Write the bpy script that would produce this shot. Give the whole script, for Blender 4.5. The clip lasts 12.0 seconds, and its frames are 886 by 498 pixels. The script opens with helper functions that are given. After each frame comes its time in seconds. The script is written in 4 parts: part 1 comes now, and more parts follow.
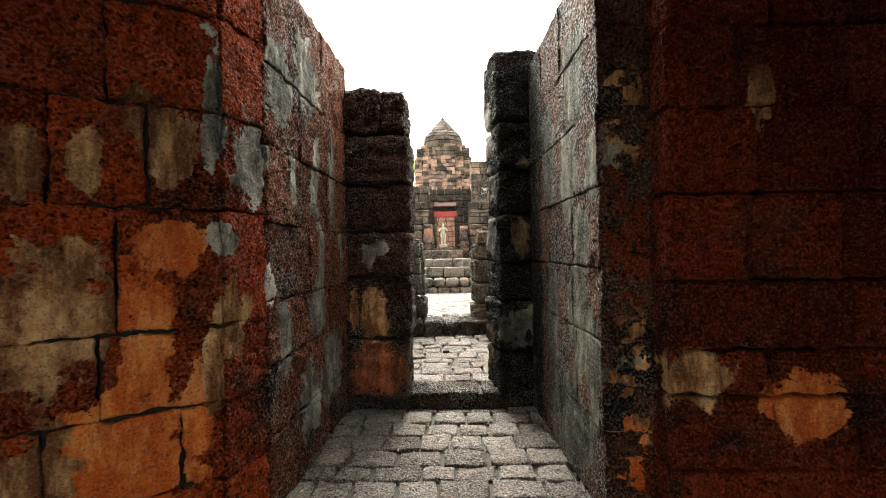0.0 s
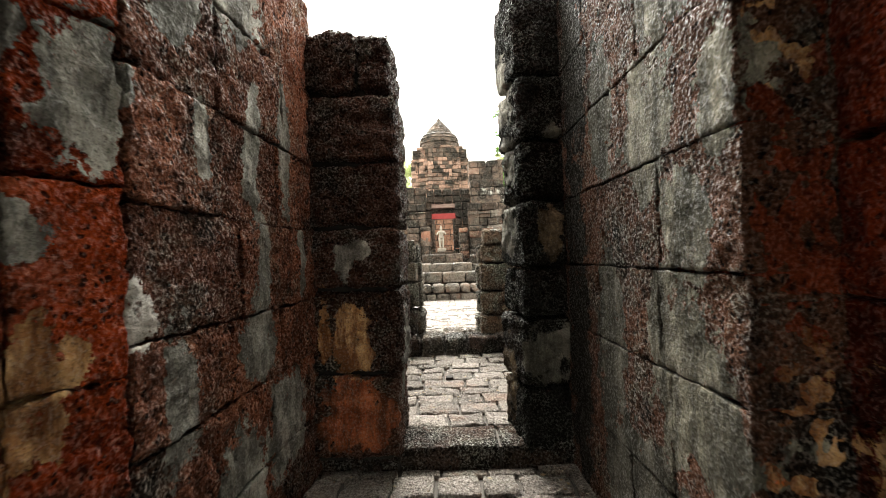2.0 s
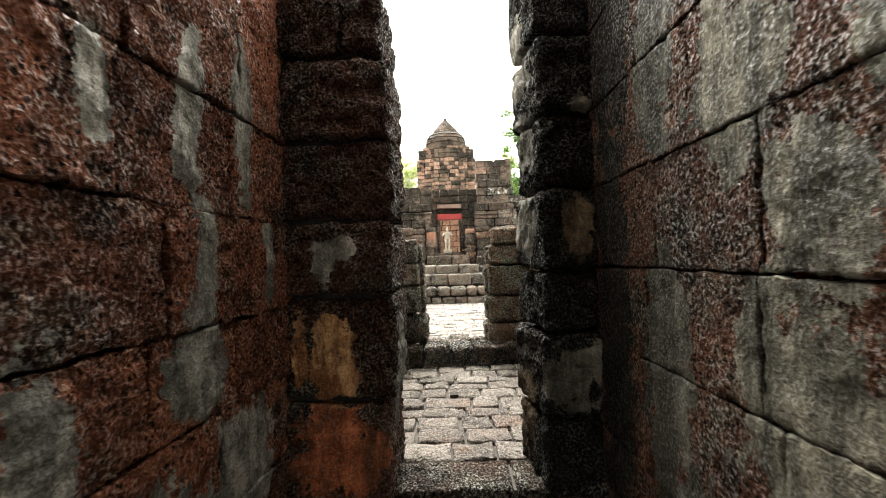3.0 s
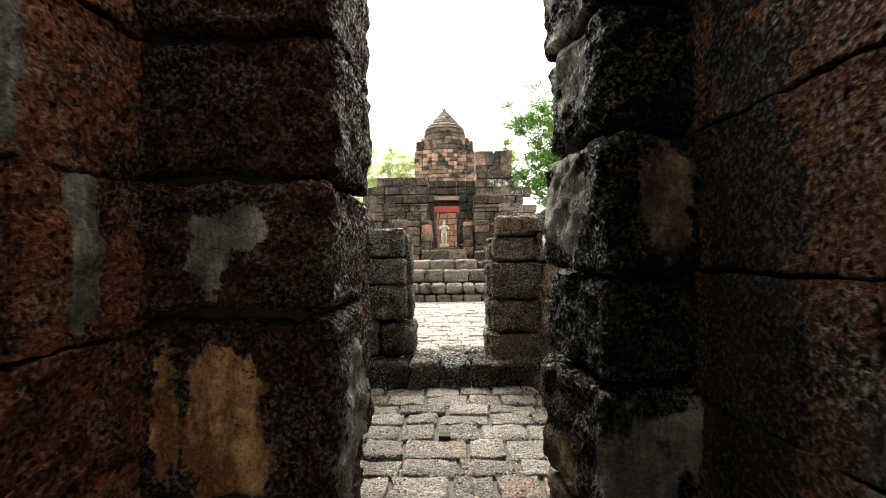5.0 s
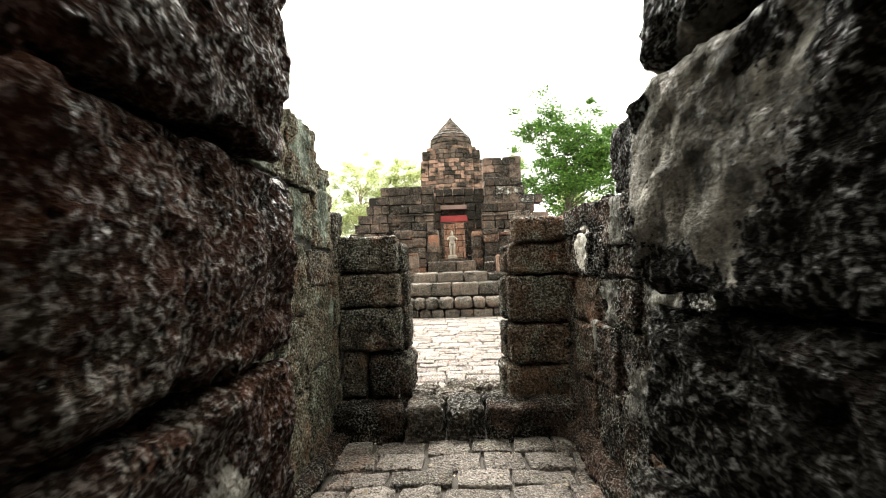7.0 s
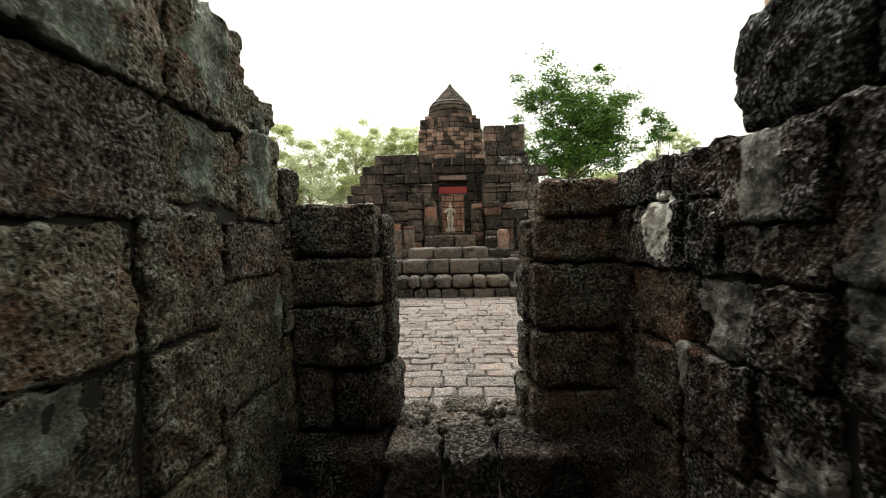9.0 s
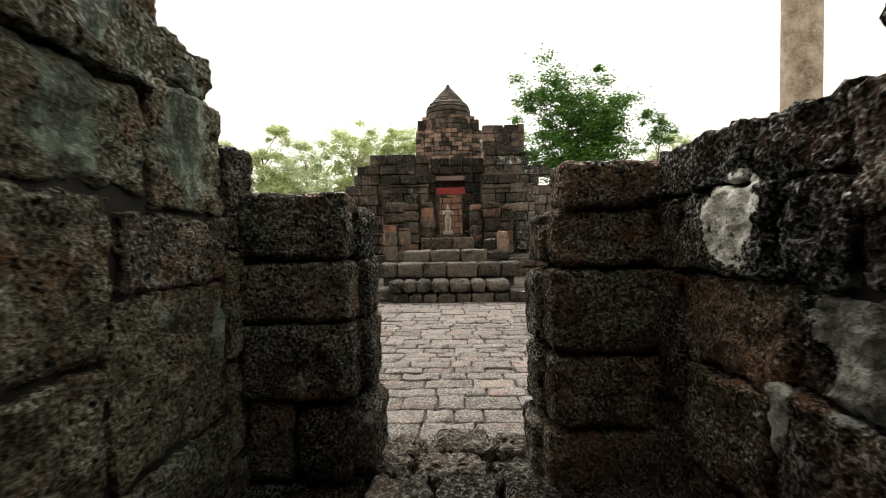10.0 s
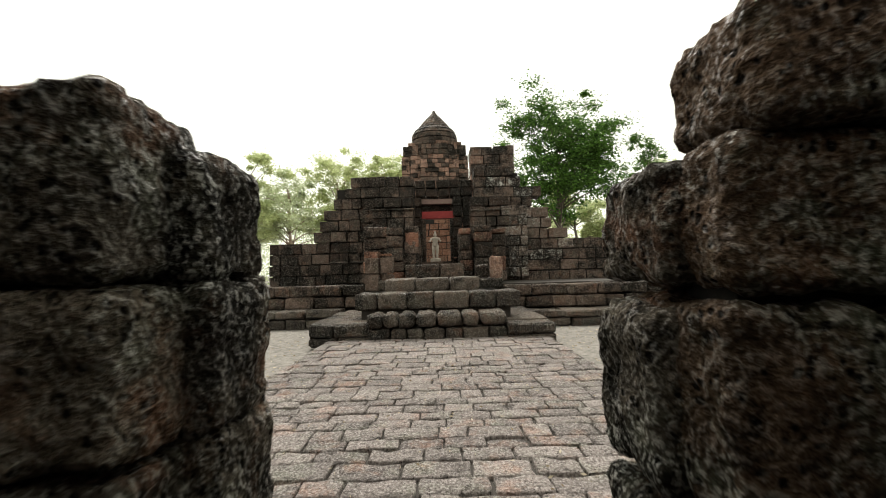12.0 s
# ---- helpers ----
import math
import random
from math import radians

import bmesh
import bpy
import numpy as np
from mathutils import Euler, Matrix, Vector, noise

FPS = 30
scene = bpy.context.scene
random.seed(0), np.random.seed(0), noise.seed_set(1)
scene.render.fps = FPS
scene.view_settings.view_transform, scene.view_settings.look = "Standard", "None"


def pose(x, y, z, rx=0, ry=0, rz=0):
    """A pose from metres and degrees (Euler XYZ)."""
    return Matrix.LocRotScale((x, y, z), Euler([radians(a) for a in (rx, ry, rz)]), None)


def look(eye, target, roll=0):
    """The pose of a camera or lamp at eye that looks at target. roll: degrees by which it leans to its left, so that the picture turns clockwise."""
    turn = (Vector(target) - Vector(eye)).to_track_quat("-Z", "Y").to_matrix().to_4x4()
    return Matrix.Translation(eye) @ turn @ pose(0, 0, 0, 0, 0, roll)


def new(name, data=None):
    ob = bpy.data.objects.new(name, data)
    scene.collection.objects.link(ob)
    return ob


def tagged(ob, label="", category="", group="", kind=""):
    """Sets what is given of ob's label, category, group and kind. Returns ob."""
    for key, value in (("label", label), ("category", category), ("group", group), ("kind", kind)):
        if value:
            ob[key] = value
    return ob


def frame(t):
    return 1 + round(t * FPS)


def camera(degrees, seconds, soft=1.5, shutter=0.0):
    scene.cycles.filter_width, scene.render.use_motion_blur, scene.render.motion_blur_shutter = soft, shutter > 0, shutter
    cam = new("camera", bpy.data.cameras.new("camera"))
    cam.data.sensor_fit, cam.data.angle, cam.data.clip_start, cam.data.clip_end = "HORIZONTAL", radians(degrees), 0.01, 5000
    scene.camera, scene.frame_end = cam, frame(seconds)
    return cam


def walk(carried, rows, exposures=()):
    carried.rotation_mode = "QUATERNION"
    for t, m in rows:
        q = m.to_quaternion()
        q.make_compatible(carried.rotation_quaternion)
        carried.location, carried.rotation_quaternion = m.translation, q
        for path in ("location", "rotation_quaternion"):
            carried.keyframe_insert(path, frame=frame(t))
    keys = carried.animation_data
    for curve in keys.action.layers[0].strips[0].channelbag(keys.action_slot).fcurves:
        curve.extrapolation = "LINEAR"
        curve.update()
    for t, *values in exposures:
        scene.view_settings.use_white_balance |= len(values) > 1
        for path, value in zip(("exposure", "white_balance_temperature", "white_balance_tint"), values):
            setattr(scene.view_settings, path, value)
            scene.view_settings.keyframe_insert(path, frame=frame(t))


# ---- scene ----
cam = camera(88.5, 12.0, soft=1.0, shutter=0.4)
PATH = [
    (0, (1.118, -0.366, 1.66), (1.085, 1.634, 1.675), -1.0),
    (0.5, (1.125, -0.083, 1.632), (1.093, 1.916, 1.661), -1.2),
    (1, (1.116, 0.256, 1.633), (1.066, 2.255, 1.667), -0.6),
    (1.5, (1.103, 0.583, 1.628), (1.064, 2.582, 1.662), -1.5),
    (2, (1.062, 0.935, 1.641), (1.039, 2.934, 1.675), -2.0),
    (2.5, (1.066, 1.274, 1.625), (1.034, 3.274, 1.66), -2.2),
    (3, (1.079, 1.59, 1.628), (1.028, 3.589, 1.671), -1.8),
    (3.2, (1.049, 1.713, 1.617), (1.018, 3.713, 1.662), -1.8),
    (4.8, (1.069, 2.735, 1.616), (1.042, 4.734, 1.633), -0.7),
    (5, (1.095, 2.844, 1.62), (1.057, 4.843, 1.639), -0.6),
    (5.5, (1.09, 3.12, 1.616), (1.059, 5.119, 1.647), -0.8),
    (6, (1.105, 3.398, 1.634), (1.091, 5.397, 1.699), -1.9),
    (6.5, (1.101, 3.657, 1.629), (1.076, 5.656, 1.687), -1.8),
    (7, (1.132, 3.923, 1.629), (1.055, 5.92, 1.699), -1.8),
    (7.2, (1.109, 4.035, 1.637), (1.033, 6.033, 1.699), -1.9),
    (8.8, (1.071, 5.053, 1.696), (1.008, 7.052, 1.669), -1.0),
    (9, (1.076, 5.183, 1.684), (1.008, 7.181, 1.635), -1.0),
    (9.5, (1.072, 5.522, 1.673), (0.978, 7.519, 1.629), -1.2),
    (10, (1.088, 5.822, 1.662), (1.029, 7.821, 1.625), -0.9),
    (10.5, (1.081, 6.23, 1.569), (1.07, 8.23, 1.554), -1.8),
    (11, (1.061, 6.61, 1.557), (1.07, 8.61, 1.557), -1.7),
    (11.5, (1.065, 7.008, 1.556), (1.058, 9.007, 1.62), -1.8),
    (12, (1.083, 7.347, 1.58), (1.08, 9.345, 1.671), -1.6),
]
EXPOSURES = [(0, 2.38), (3.2, 2.2), (5.0, 2.05), (6.5, 2.05), (7.2, 1.9), (8.8, 0.73), (9.5, 0.58), (10.5, 0.53), (12.0, 0.43)]
walk(cam, [(t, look(eye, target, roll)) for t, eye, target, roll in PATH], EXPOSURES)

# ---- overcast daylight ----
world = bpy.data.worlds.new("overcast_sky")
scene.world = world
world.use_nodes = True
wn, wl = world.node_tree.nodes, world.node_tree.links
sky = wn.new("ShaderNodeTexSky")
sky.sky_type, sky.sun_disc = 'NISHITA', False
sky.sun_elevation, sky.sun_rotation = radians(58), radians(354)
sky.dust_density, sky.air_density = 4.0, 1.0
haze = wn.new("ShaderNodeMix")
haze.data_type = 'RGBA'
haze.inputs[0].default_value = 0.93
haze.inputs[7].default_value = (10.1, 10.0, 8.75, 1)
wl.new(sky.outputs[0], haze.inputs[6])
wl.new(haze.outputs[2], wn["Background"].inputs[0])
wn["Background"].inputs[1].default_value = 0.118

sun_data = bpy.data.lights.new("sun", 'SUN')
sun_data.energy, sun_data.angle, sun_data.color = 3.6, radians(28), (1.0, 0.97, 0.90)
sun = new("sun", sun_data)
sun.matrix_world = look((-4, 60, 62), (0, 22, 0))


# ---- materials ----
def nodes_of(name, rough=0.9):
    m = bpy.data.materials.new(name)
    m.use_nodes = True
    n, l = m.node_tree.nodes, m.node_tree.links
    b = n["Principled BSDF"]
    b.inputs["Roughness"].default_value = rough
    b.inputs["Specular IOR Level"].default_value = 0.3
    return m, n, l, b


def ramp_of(n, l, src, stops):
    r = n.new("ShaderNodeValToRGB")
    e = r.color_ramp.elements
    while len(e) < len(stops):
        e.new(0.5)
    for el, (p, c) in zip(e, stops):
        el.position = p
        el.color = (c, c, c, 1) if isinstance(c, (int, float)) else (*c, 1)
    l.new(src, r.inputs[0])
    return r.outputs[0]


def noise_of(n, l, scale, detail=5.0, vec=None, rough=0.6):
    t = n.new("ShaderNodeTexNoise")
    t.inputs["Scale"].default_value, t.inputs["Detail"].default_value, t.inputs["Roughness"].default_value = scale, detail, rough
    if vec is not None:
        l.new(vec, t.inputs["Vector"])
    return t.outputs["Fac"]


def mixed(n, l, fac, a, b):
    x = n.new("ShaderNodeMix")
    x.data_type = 'RGBA'
    for sock, v in ((x.inputs[0], fac), (x.inputs[6], a), (x.inputs[7], b)):
        if isinstance(v, (int, float)):
            sock.default_value = v
        elif isinstance(v, tuple):
            sock.default_value = (*v, 1)
        else:
            l.new(v, sock)
    return x.outputs[2]


def mathed(n, l, op, a, b):
    x = n.new("ShaderNodeMath")
    x.operation = op
    for sock, v in zip(x.inputs, (a, b)):
        if isinstance(v, (int, float)):
            sock.default_value = v
        else:
            l.new(v, sock)
    return x.outputs[0]


def bumped(n, l, b, height, strength=0.6, distance=0.02):
    bp = n.new("ShaderNodeBump")
    bp.inputs["Strength"].default_value, bp.inputs["Distance"].default_value = strength, distance
    l.new(height, bp.inputs["Height"])
    l.new(bp.outputs[0], b.inputs["Normal"])


def patch_mask(n, l, pos, spots, rag):
    """Ragged islands: each spot is a centre and three half sizes, in metres; rag roughens the rim."""
    best = None
    for c, r in spots:
        mp = n.new("ShaderNodeMapping")
        mp.vector_type = 'TEXTURE'
        mp.inputs["Location"].default_value, mp.inputs["Scale"].default_value = c, r
        l.new(pos, mp.inputs["Vector"])
        ln = n.new("ShaderNodeVectorMath")
        ln.operation = 'LENGTH'
        l.new(mp.outputs[0], ln.inputs[0])
        best = ln.outputs["Value"] if best is None else mathed(n, l, 'MINIMUM', best, ln.outputs["Value"])
    return ramp_of(n, l, mathed(n, l, 'ADD', best, rag), [(0.985, 1.0), (1.0, 0.0)])


def laterite(name, low, high, crust=0.5, pale=0.62, crust_col=(0.012, 0.0115, 0.0095), pale_col=(0.34, 0.34, 0.30), pit=30.0, grain=84.0, bump=1.0, lit_speck=0.16, broad=1.5, skins=(), pit_shade=0.9, gloss=0.5, rough=0.8, hues=0.6, lichen=0.5):
    """Pitted laterite: iron-brown grain, black crust of algae, pale lichen. crust, pale: where their masks begin.
    skins: remains of plaster and other patches on it, each (spots, pale colour, deep colour, stain colour)."""
    m, n, l, b = nodes_of(name, rough)
    pos = n.new("ShaderNodeNewGeometry").outputs["Position"]
    rnd = n.new("ShaderNodeObjectInfo").outputs["Random"]
    mid = noise_of(n, l, 7.0, 8, pos, 0.7)
    fine = noise_of(n, l, grain, 5, pos, 0.72)
    big = noise_of(n, l, broad, 10, pos, 0.72)
    spots = noise_of(n, l, 3.4, 12, pos, 0.78)
    nz = n.new("ShaderNodeTexNoise")
    nz.inputs["Scale"].default_value, nz.inputs["Detail"].default_value = 11.0, 4.0
    l.new(pos, nz.inputs["Vector"])
    wob = n.new("ShaderNodeVectorMath")
    wob.operation = 'MULTIPLY_ADD'
    wob.inputs[1].default_value = (0.07, 0.07, 0.07)
    l.new(nz.outputs["Color"], wob.inputs[0])
    l.new(pos, wob.inputs[2])
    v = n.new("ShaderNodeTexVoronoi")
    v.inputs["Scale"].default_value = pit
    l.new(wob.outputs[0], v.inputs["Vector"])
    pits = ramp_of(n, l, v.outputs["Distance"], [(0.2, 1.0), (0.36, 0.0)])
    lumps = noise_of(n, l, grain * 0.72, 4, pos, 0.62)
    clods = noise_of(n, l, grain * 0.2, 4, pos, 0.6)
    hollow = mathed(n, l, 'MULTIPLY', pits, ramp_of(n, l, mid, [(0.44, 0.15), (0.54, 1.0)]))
    tone = mathed(n, l, 'ADD', mathed(n, l, 'MULTIPLY', mid, 0.75), mathed(n, l, 'MULTIPLY', rnd, 0.3))
    col = mixed(n, l, ramp_of(n, l, tone, [(0.35, 0.0), (0.72, 1.0)]), low, high)
    grey = sum(high) / 3
    warm = noise_of(n, l, 2.3, 9, pos, 0.72)
    cool = noise_of(n, l, 2.9, 9, pos, 0.72)
    col = mixed(n, l, ramp_of(n, l, warm, [(0.53, 0.0), (0.64, hues)]), col, (1.75 * grey, 0.78 * grey, 0.42 * grey))
    col = mixed(n, l, ramp_of(n, l, cool, [(0.52, 0.0), (0.62, hues)]), col, (0.80 * grey, 0.86 * grey, 0.62 * grey))
    col = mixed(n, l, ramp_of(n, l, big, [(crust - 0.05, 0.0), (crust + 0.05, 0.92)]), col, crust_col)
    col = mixed(n, l, ramp_of(n, l, fine, [(0.36, 0.35 * pit_shade), (0.47, 0.0)]), col, (0.004, 0.0032, 0.0026))
    # Dark colour in the low spots of the relief stands for their shade.
    col = mixed(n, l, ramp_of(n, l, lumps, [(0.34, pit_shade * 0.7), (0.5, 0.0)]), col, (0.004, 0.0032, 0.0026))
    col = mixed(n, l, ramp_of(n, l, clods, [(0.34, pit_shade * 0.85), (0.47, 0.0)]), col, (0.005, 0.004, 0.003))
    col = mixed(n, l, ramp_of(n, l, hollow, [(0.35, 0.0), (0.6, pit_shade)]), col, (0.004, 0.0032, 0.0026))
    # Tops of the lumps are coloured lighter, a highlight painted into the stone.
    col = mixed(n, l, ramp_of(n, l, lumps, [(0.54, 0.0), (0.60, lit_speck)]), col, tuple(min(0.62, 2.0 * c + 0.015) for c in high))
    moss = mathed(n, l, 'MULTIPLY', ramp_of(n, l, cool, [(0.47, 0.0), (0.58, 1.0)]), ramp_of(n, l, lumps, [(0.51, 0.0), (0.58, 1.0)]))
    col = mixed(n, l, mathed(n, l, 'MULTIPLY', moss, lichen), col, pale_col)
    col = mixed(n, l, ramp_of(n, l, spots, [(pale, 0.0), (pale + 0.05, 0.85)]), col, pale_col)
    # damp grains shine, the pores between them do not
    damp = ramp_of(n, l, lumps, [(0.5, 0.02), (0.6, gloss)])
    l.new(damp, b.inputs["Specular IOR Level"])
    l.new(ramp_of(n, l, lumps, [(0.5, rough), (0.62, max(0.3, rough - 0.42))]), b.inputs["Roughness"])
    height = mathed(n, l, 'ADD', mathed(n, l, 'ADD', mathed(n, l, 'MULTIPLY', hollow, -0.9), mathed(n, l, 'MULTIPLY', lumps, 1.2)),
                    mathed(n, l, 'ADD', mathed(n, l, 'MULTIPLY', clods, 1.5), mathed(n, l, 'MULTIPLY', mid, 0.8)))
    if skins:
        rag = noise_of(n, l, 5.0, 10, pos, 0.7)
        rag = mathed(n, l, 'MULTIPLY', mathed(n, l, 'SUBTRACT', rag, 0.5), 3.0)
        mp = n.new("ShaderNodeMapping")
        mp.inputs["Scale"].default_value = (4, 4, 0.9)
        l.new(pos, mp.inputs["Vector"])
        runs = noise_of(n, l, 1.6, 9, mp.outputs[0], 0.7)
        for spots_in, pale_c, deep_c, stain_c in skins:
            mask = mathed(n, l, 'MULTIPLY', patch_mask(n, l, pos, spots_in, rag), ramp_of(n, l, spots, [(0.36, 0.0), (0.41, 1.0)]))
            skin = mixed(n, l, ramp_of(n, l, mid, [(0.36, 0.0), (0.62, 1.0)]), deep_c, pale_c)
            skin = mixed(n, l, ramp_of(n, l, runs, [(0.40, 0.0), (0.56, 0.95)]), skin, stain_c)
            skin = mixed(n, l, ramp_of(n, l, spots, [(0.44, 0.6), (0.5, 0.0)]), skin, stain_c)
            skin = mixed(n, l, ramp_of(n, l, fine, [(0.36, 0.7), (0.47, 0.0)]), skin, (0.025, 0.02, 0.016))
            col = mixed(n, l, mask, col, skin)
            flat = mathed(n, l, 'ADD', 1.55, mathed(n, l, 'ADD', mathed(n, l, 'MULTIPLY', mid, 0.5), mathed(n, l, 'MULTIPLY', lumps, 0.3)))
            mh = n.new("ShaderNodeMix")
            l.new(mask, mh.inputs[0])
            l.new(height, mh.inputs[2])
            l.new(flat, mh.inputs[3])
            height = mh.outputs[0]
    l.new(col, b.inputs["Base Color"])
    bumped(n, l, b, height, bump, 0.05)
    return m


def plain(name, a, c, scale=8.0, rough=0.85, bump=0.4, spread=(0.3, 0.7)):
    m, n, l, b = nodes_of(name, rough)
    pos = n.new("ShaderNodeNewGeometry").outputs["Position"]
    mid = noise_of(n, l, scale, 7, pos, 0.65)
    fine = noise_of(n, l, scale * 7, 4, pos, 0.65)
    both = mathed(n, l, 'ADD', mathed(n, l, 'MULTIPLY', mid, 0.7), mathed(n, l, 'MULTIPLY', fine, 0.3))
    l.new(mixed(n, l, ramp_of(n, l, both, [(spread[0], 0.0), (spread[1], 1.0)]), a, c), b.inputs["Base Color"])
    bumped(n, l, b, both, bump, 0.02)
    return m


def leafy(name, a, c):
    m, n, l, b = nodes_of(name, 0.6)
    r = n.new("ShaderNodeNewGeometry").outputs["Random Per Island"]
    col = mixed(n, l, r, a, c)
    l.new(col, b.inputs["Base Color"])
    tr = n.new("ShaderNodeBsdfTranslucent")
    l.new(col, tr.inputs[0])
    mx = n.new("ShaderNodeMixShader")
    mx.inputs[0].default_value = 0.45
    l.new(b.outputs[0], mx.inputs[1])
    l.new(tr.outputs[0], mx.inputs[2])
    l.new(mx.outputs[0], n["Material Output"].inputs[0])
    return m


GREYS = ((0.40, 0.38, 0.33), (0.24, 0.225, 0.19), (0.075, 0.072, 0.062))
WHITES = ((0.84, 0.83, 0.79), (0.68, 0.66, 0.61), (0.42, 0.39, 0.34))
LICHENS = ((0.27, 0.31, 0.25), (0.11, 0.13, 0.1), (0.05, 0.06, 0.046))
TANS = ((0.52, 0.34, 0.17), (0.36, 0.17, 0.06), (0.10, 0.036, 0.013))
BLACKS = ((0.022, 0.02, 0.016), (0.012, 0.011, 0.009), (0.007, 0.006, 0.005))
OCHRES = ((0.58, 0.25, 0.08), (0.54, 0.14, 0.02), (0.34, 0.062, 0.009))
DIMS = ((0.15, 0.14, 0.115), (0.09, 0.083, 0.066), (0.03, 0.028, 0.022))
BROWNS = ((0.16, 0.12, 0.075), (0.1, 0.07, 0.04), (0.03, 0.02, 0.012))
RED_LOW, RED_HIGH = (0.13, 0.016, 0.004), (0.46, 0.068, 0.013)
CHAMBER_L = laterite("red_laterite_ochre_plaster", RED_LOW, RED_HIGH, crust=0.60, pale=0.8, hues=0.15, lichen=0.0, pit_shade=0.8, lit_speck=0.16, skins=[
    ([((-0.47, 1.9, 1.2), (0.1, 1.2, 0.55)), ((-0.55, 1.9, 0.55), (0.3, 1.2, 0.4)), ((-0.27, 1.9, 0.85), (0.09, 1.2, 0.32)), ((-0.36, 1.9, 1.72), (0.14, 1.2, 0.14))], *OCHRES),
    ([((-0.8, 1.9, 1.36), (0.21, 1.2, 0.36)), ((-0.87, 1.9, 2.1), (0.06, 1.2, 0.17)), ((-0.67, 1.9, 2.13), (0.07, 1.2, 0.16)), ((-0.4, 1.9, 2.3), (0.13, 1.2, 0.24)), ((-0.15, 1.9, 1.3), (0.06, 1.2, 0.2)), ((-0.22, 1.9, 1.0), (0.05, 1.2, 0.3)), ((-0.85, 1.9, 0.6), (0.12, 1.2, 0.3))], *TANS),
    ([((-0.2, 1.9, 2.5), (0.045, 1.2, 0.34)), ((-0.17, 1.9, 1.77), (0.05, 1.2, 0.11)), ((-0.08, 2.1, 2.2), (0.06, 0.9, 0.25))], *GREYS)])
CHAMBER_R = laterite("red_laterite_stained", (0.085, 0.011, 0.004), (0.27, 0.038, 0.010), crust=0.58, pale=0.8, hues=0.15, lichen=0.0, pit_shade=0.7, lit_speck=0.16, skins=[
    ([((2.2, 2.4, 0.75), (0.13, 0.4, 0.6)), ((2.2, 2.4, 2.5), (0.12, 0.3, 0.42)), ((2.5, 2.2, 0.95), (0.2, 0.3, 0.16)), ((2.9, 2.2, 2.55), (0.08, 0.3, 0.2))], *TANS),
    ([((3.1, 2.2, 0.75), (0.22, 0.3, 0.18)), ((2.15, 2.4, 0.3), (0.15, 0.4, 0.4))], *OCHRES)])
CHAMBER_EDGE = laterite("rust_brown_laterite", (0.07, 0.014, 0.006), (0.25, 0.048, 0.018), crust=0.58, pale=0.8, hues=0.15, lichen=0.0, pit_shade=0.7, lit_speck=0.16, skins=[
    ([((2.2, 2.4, 0.75), (0.13, 0.4, 0.6)), ((2.2, 2.4, 2.5), (0.12, 0.3, 0.42)), ((2.5, 2.2, 0.95), (0.2, 0.3, 0.16)), ((2.9, 2.2, 2.55), (0.08, 0.3, 0.2))], *TANS),
    ([((3.1, 2.2, 0.75), (0.22, 0.3, 0.18)), ((2.15, 2.4, 0.3), (0.15, 0.4, 0.4))], *OCHRES)])
RED = laterite("red_laterite", RED_LOW, RED_HIGH, crust=0.6, pale=0.78, hues=0.15, lichen=0.0, pit_shade=0.7, lit_speck=0.16)
P_LOW, P_HIGH = (0.10, 0.048, 0.031), (0.36, 0.175, 0.10)
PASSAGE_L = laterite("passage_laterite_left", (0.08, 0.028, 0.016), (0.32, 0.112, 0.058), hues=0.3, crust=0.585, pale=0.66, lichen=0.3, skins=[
    ([((-0.06, 2.46, 1.46), (0.3, 0.15, 0.15)), ((0, 2.8, 1.1), (0.3, 0.12, 0.3))], *WHITES),
    ([((0, 2.97, 2.2), (0.3, 0.07, 0.17)), ((0, 2.4, 2.3), (0.3, 0.12, 0.14)), ((0, 3.46, 2.3), (0.3, 0.1, 0.4)), ((0, 2.8, 1.1), (0.3, 0.13, 0.3)), ((0, 3.5, 1.2), (0.3, 0.2, 0.26)),
      ((0, 3.85, 0.6), (0.3, 0.3, 0.34)), ((0, 4.15, 1.68), (0.3, 0.06, 0.24)), ((0, 3.55, 1.65), (0.3, 0.08, 0.3)), ((0, 3.3, 0.5), (0.3, 0.25, 0.3)), ((0, 3.9, 2.4), (0.3, 0.1, 0.4)), ((0, 2.75, 2.85), (0.3, 0.2, 0.3)), ((0, 3.3, 3.1), (0.3, 0.3, 0.3))], *GREYS)])
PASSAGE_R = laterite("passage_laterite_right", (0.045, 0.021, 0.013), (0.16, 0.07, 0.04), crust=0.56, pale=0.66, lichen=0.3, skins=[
    # near-black patches on the wall next to the jamb
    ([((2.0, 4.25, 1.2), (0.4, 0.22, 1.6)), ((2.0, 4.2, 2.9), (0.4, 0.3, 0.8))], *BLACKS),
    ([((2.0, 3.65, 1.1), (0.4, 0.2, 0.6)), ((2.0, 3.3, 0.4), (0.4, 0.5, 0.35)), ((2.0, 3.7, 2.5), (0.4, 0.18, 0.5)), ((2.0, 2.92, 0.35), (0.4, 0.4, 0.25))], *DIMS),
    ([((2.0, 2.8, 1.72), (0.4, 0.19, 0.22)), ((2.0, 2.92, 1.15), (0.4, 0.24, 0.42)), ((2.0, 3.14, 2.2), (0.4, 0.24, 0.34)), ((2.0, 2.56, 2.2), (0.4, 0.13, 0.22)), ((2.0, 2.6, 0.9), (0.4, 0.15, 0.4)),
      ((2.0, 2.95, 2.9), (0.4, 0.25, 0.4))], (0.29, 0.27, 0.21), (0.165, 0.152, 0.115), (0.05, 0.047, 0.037))])
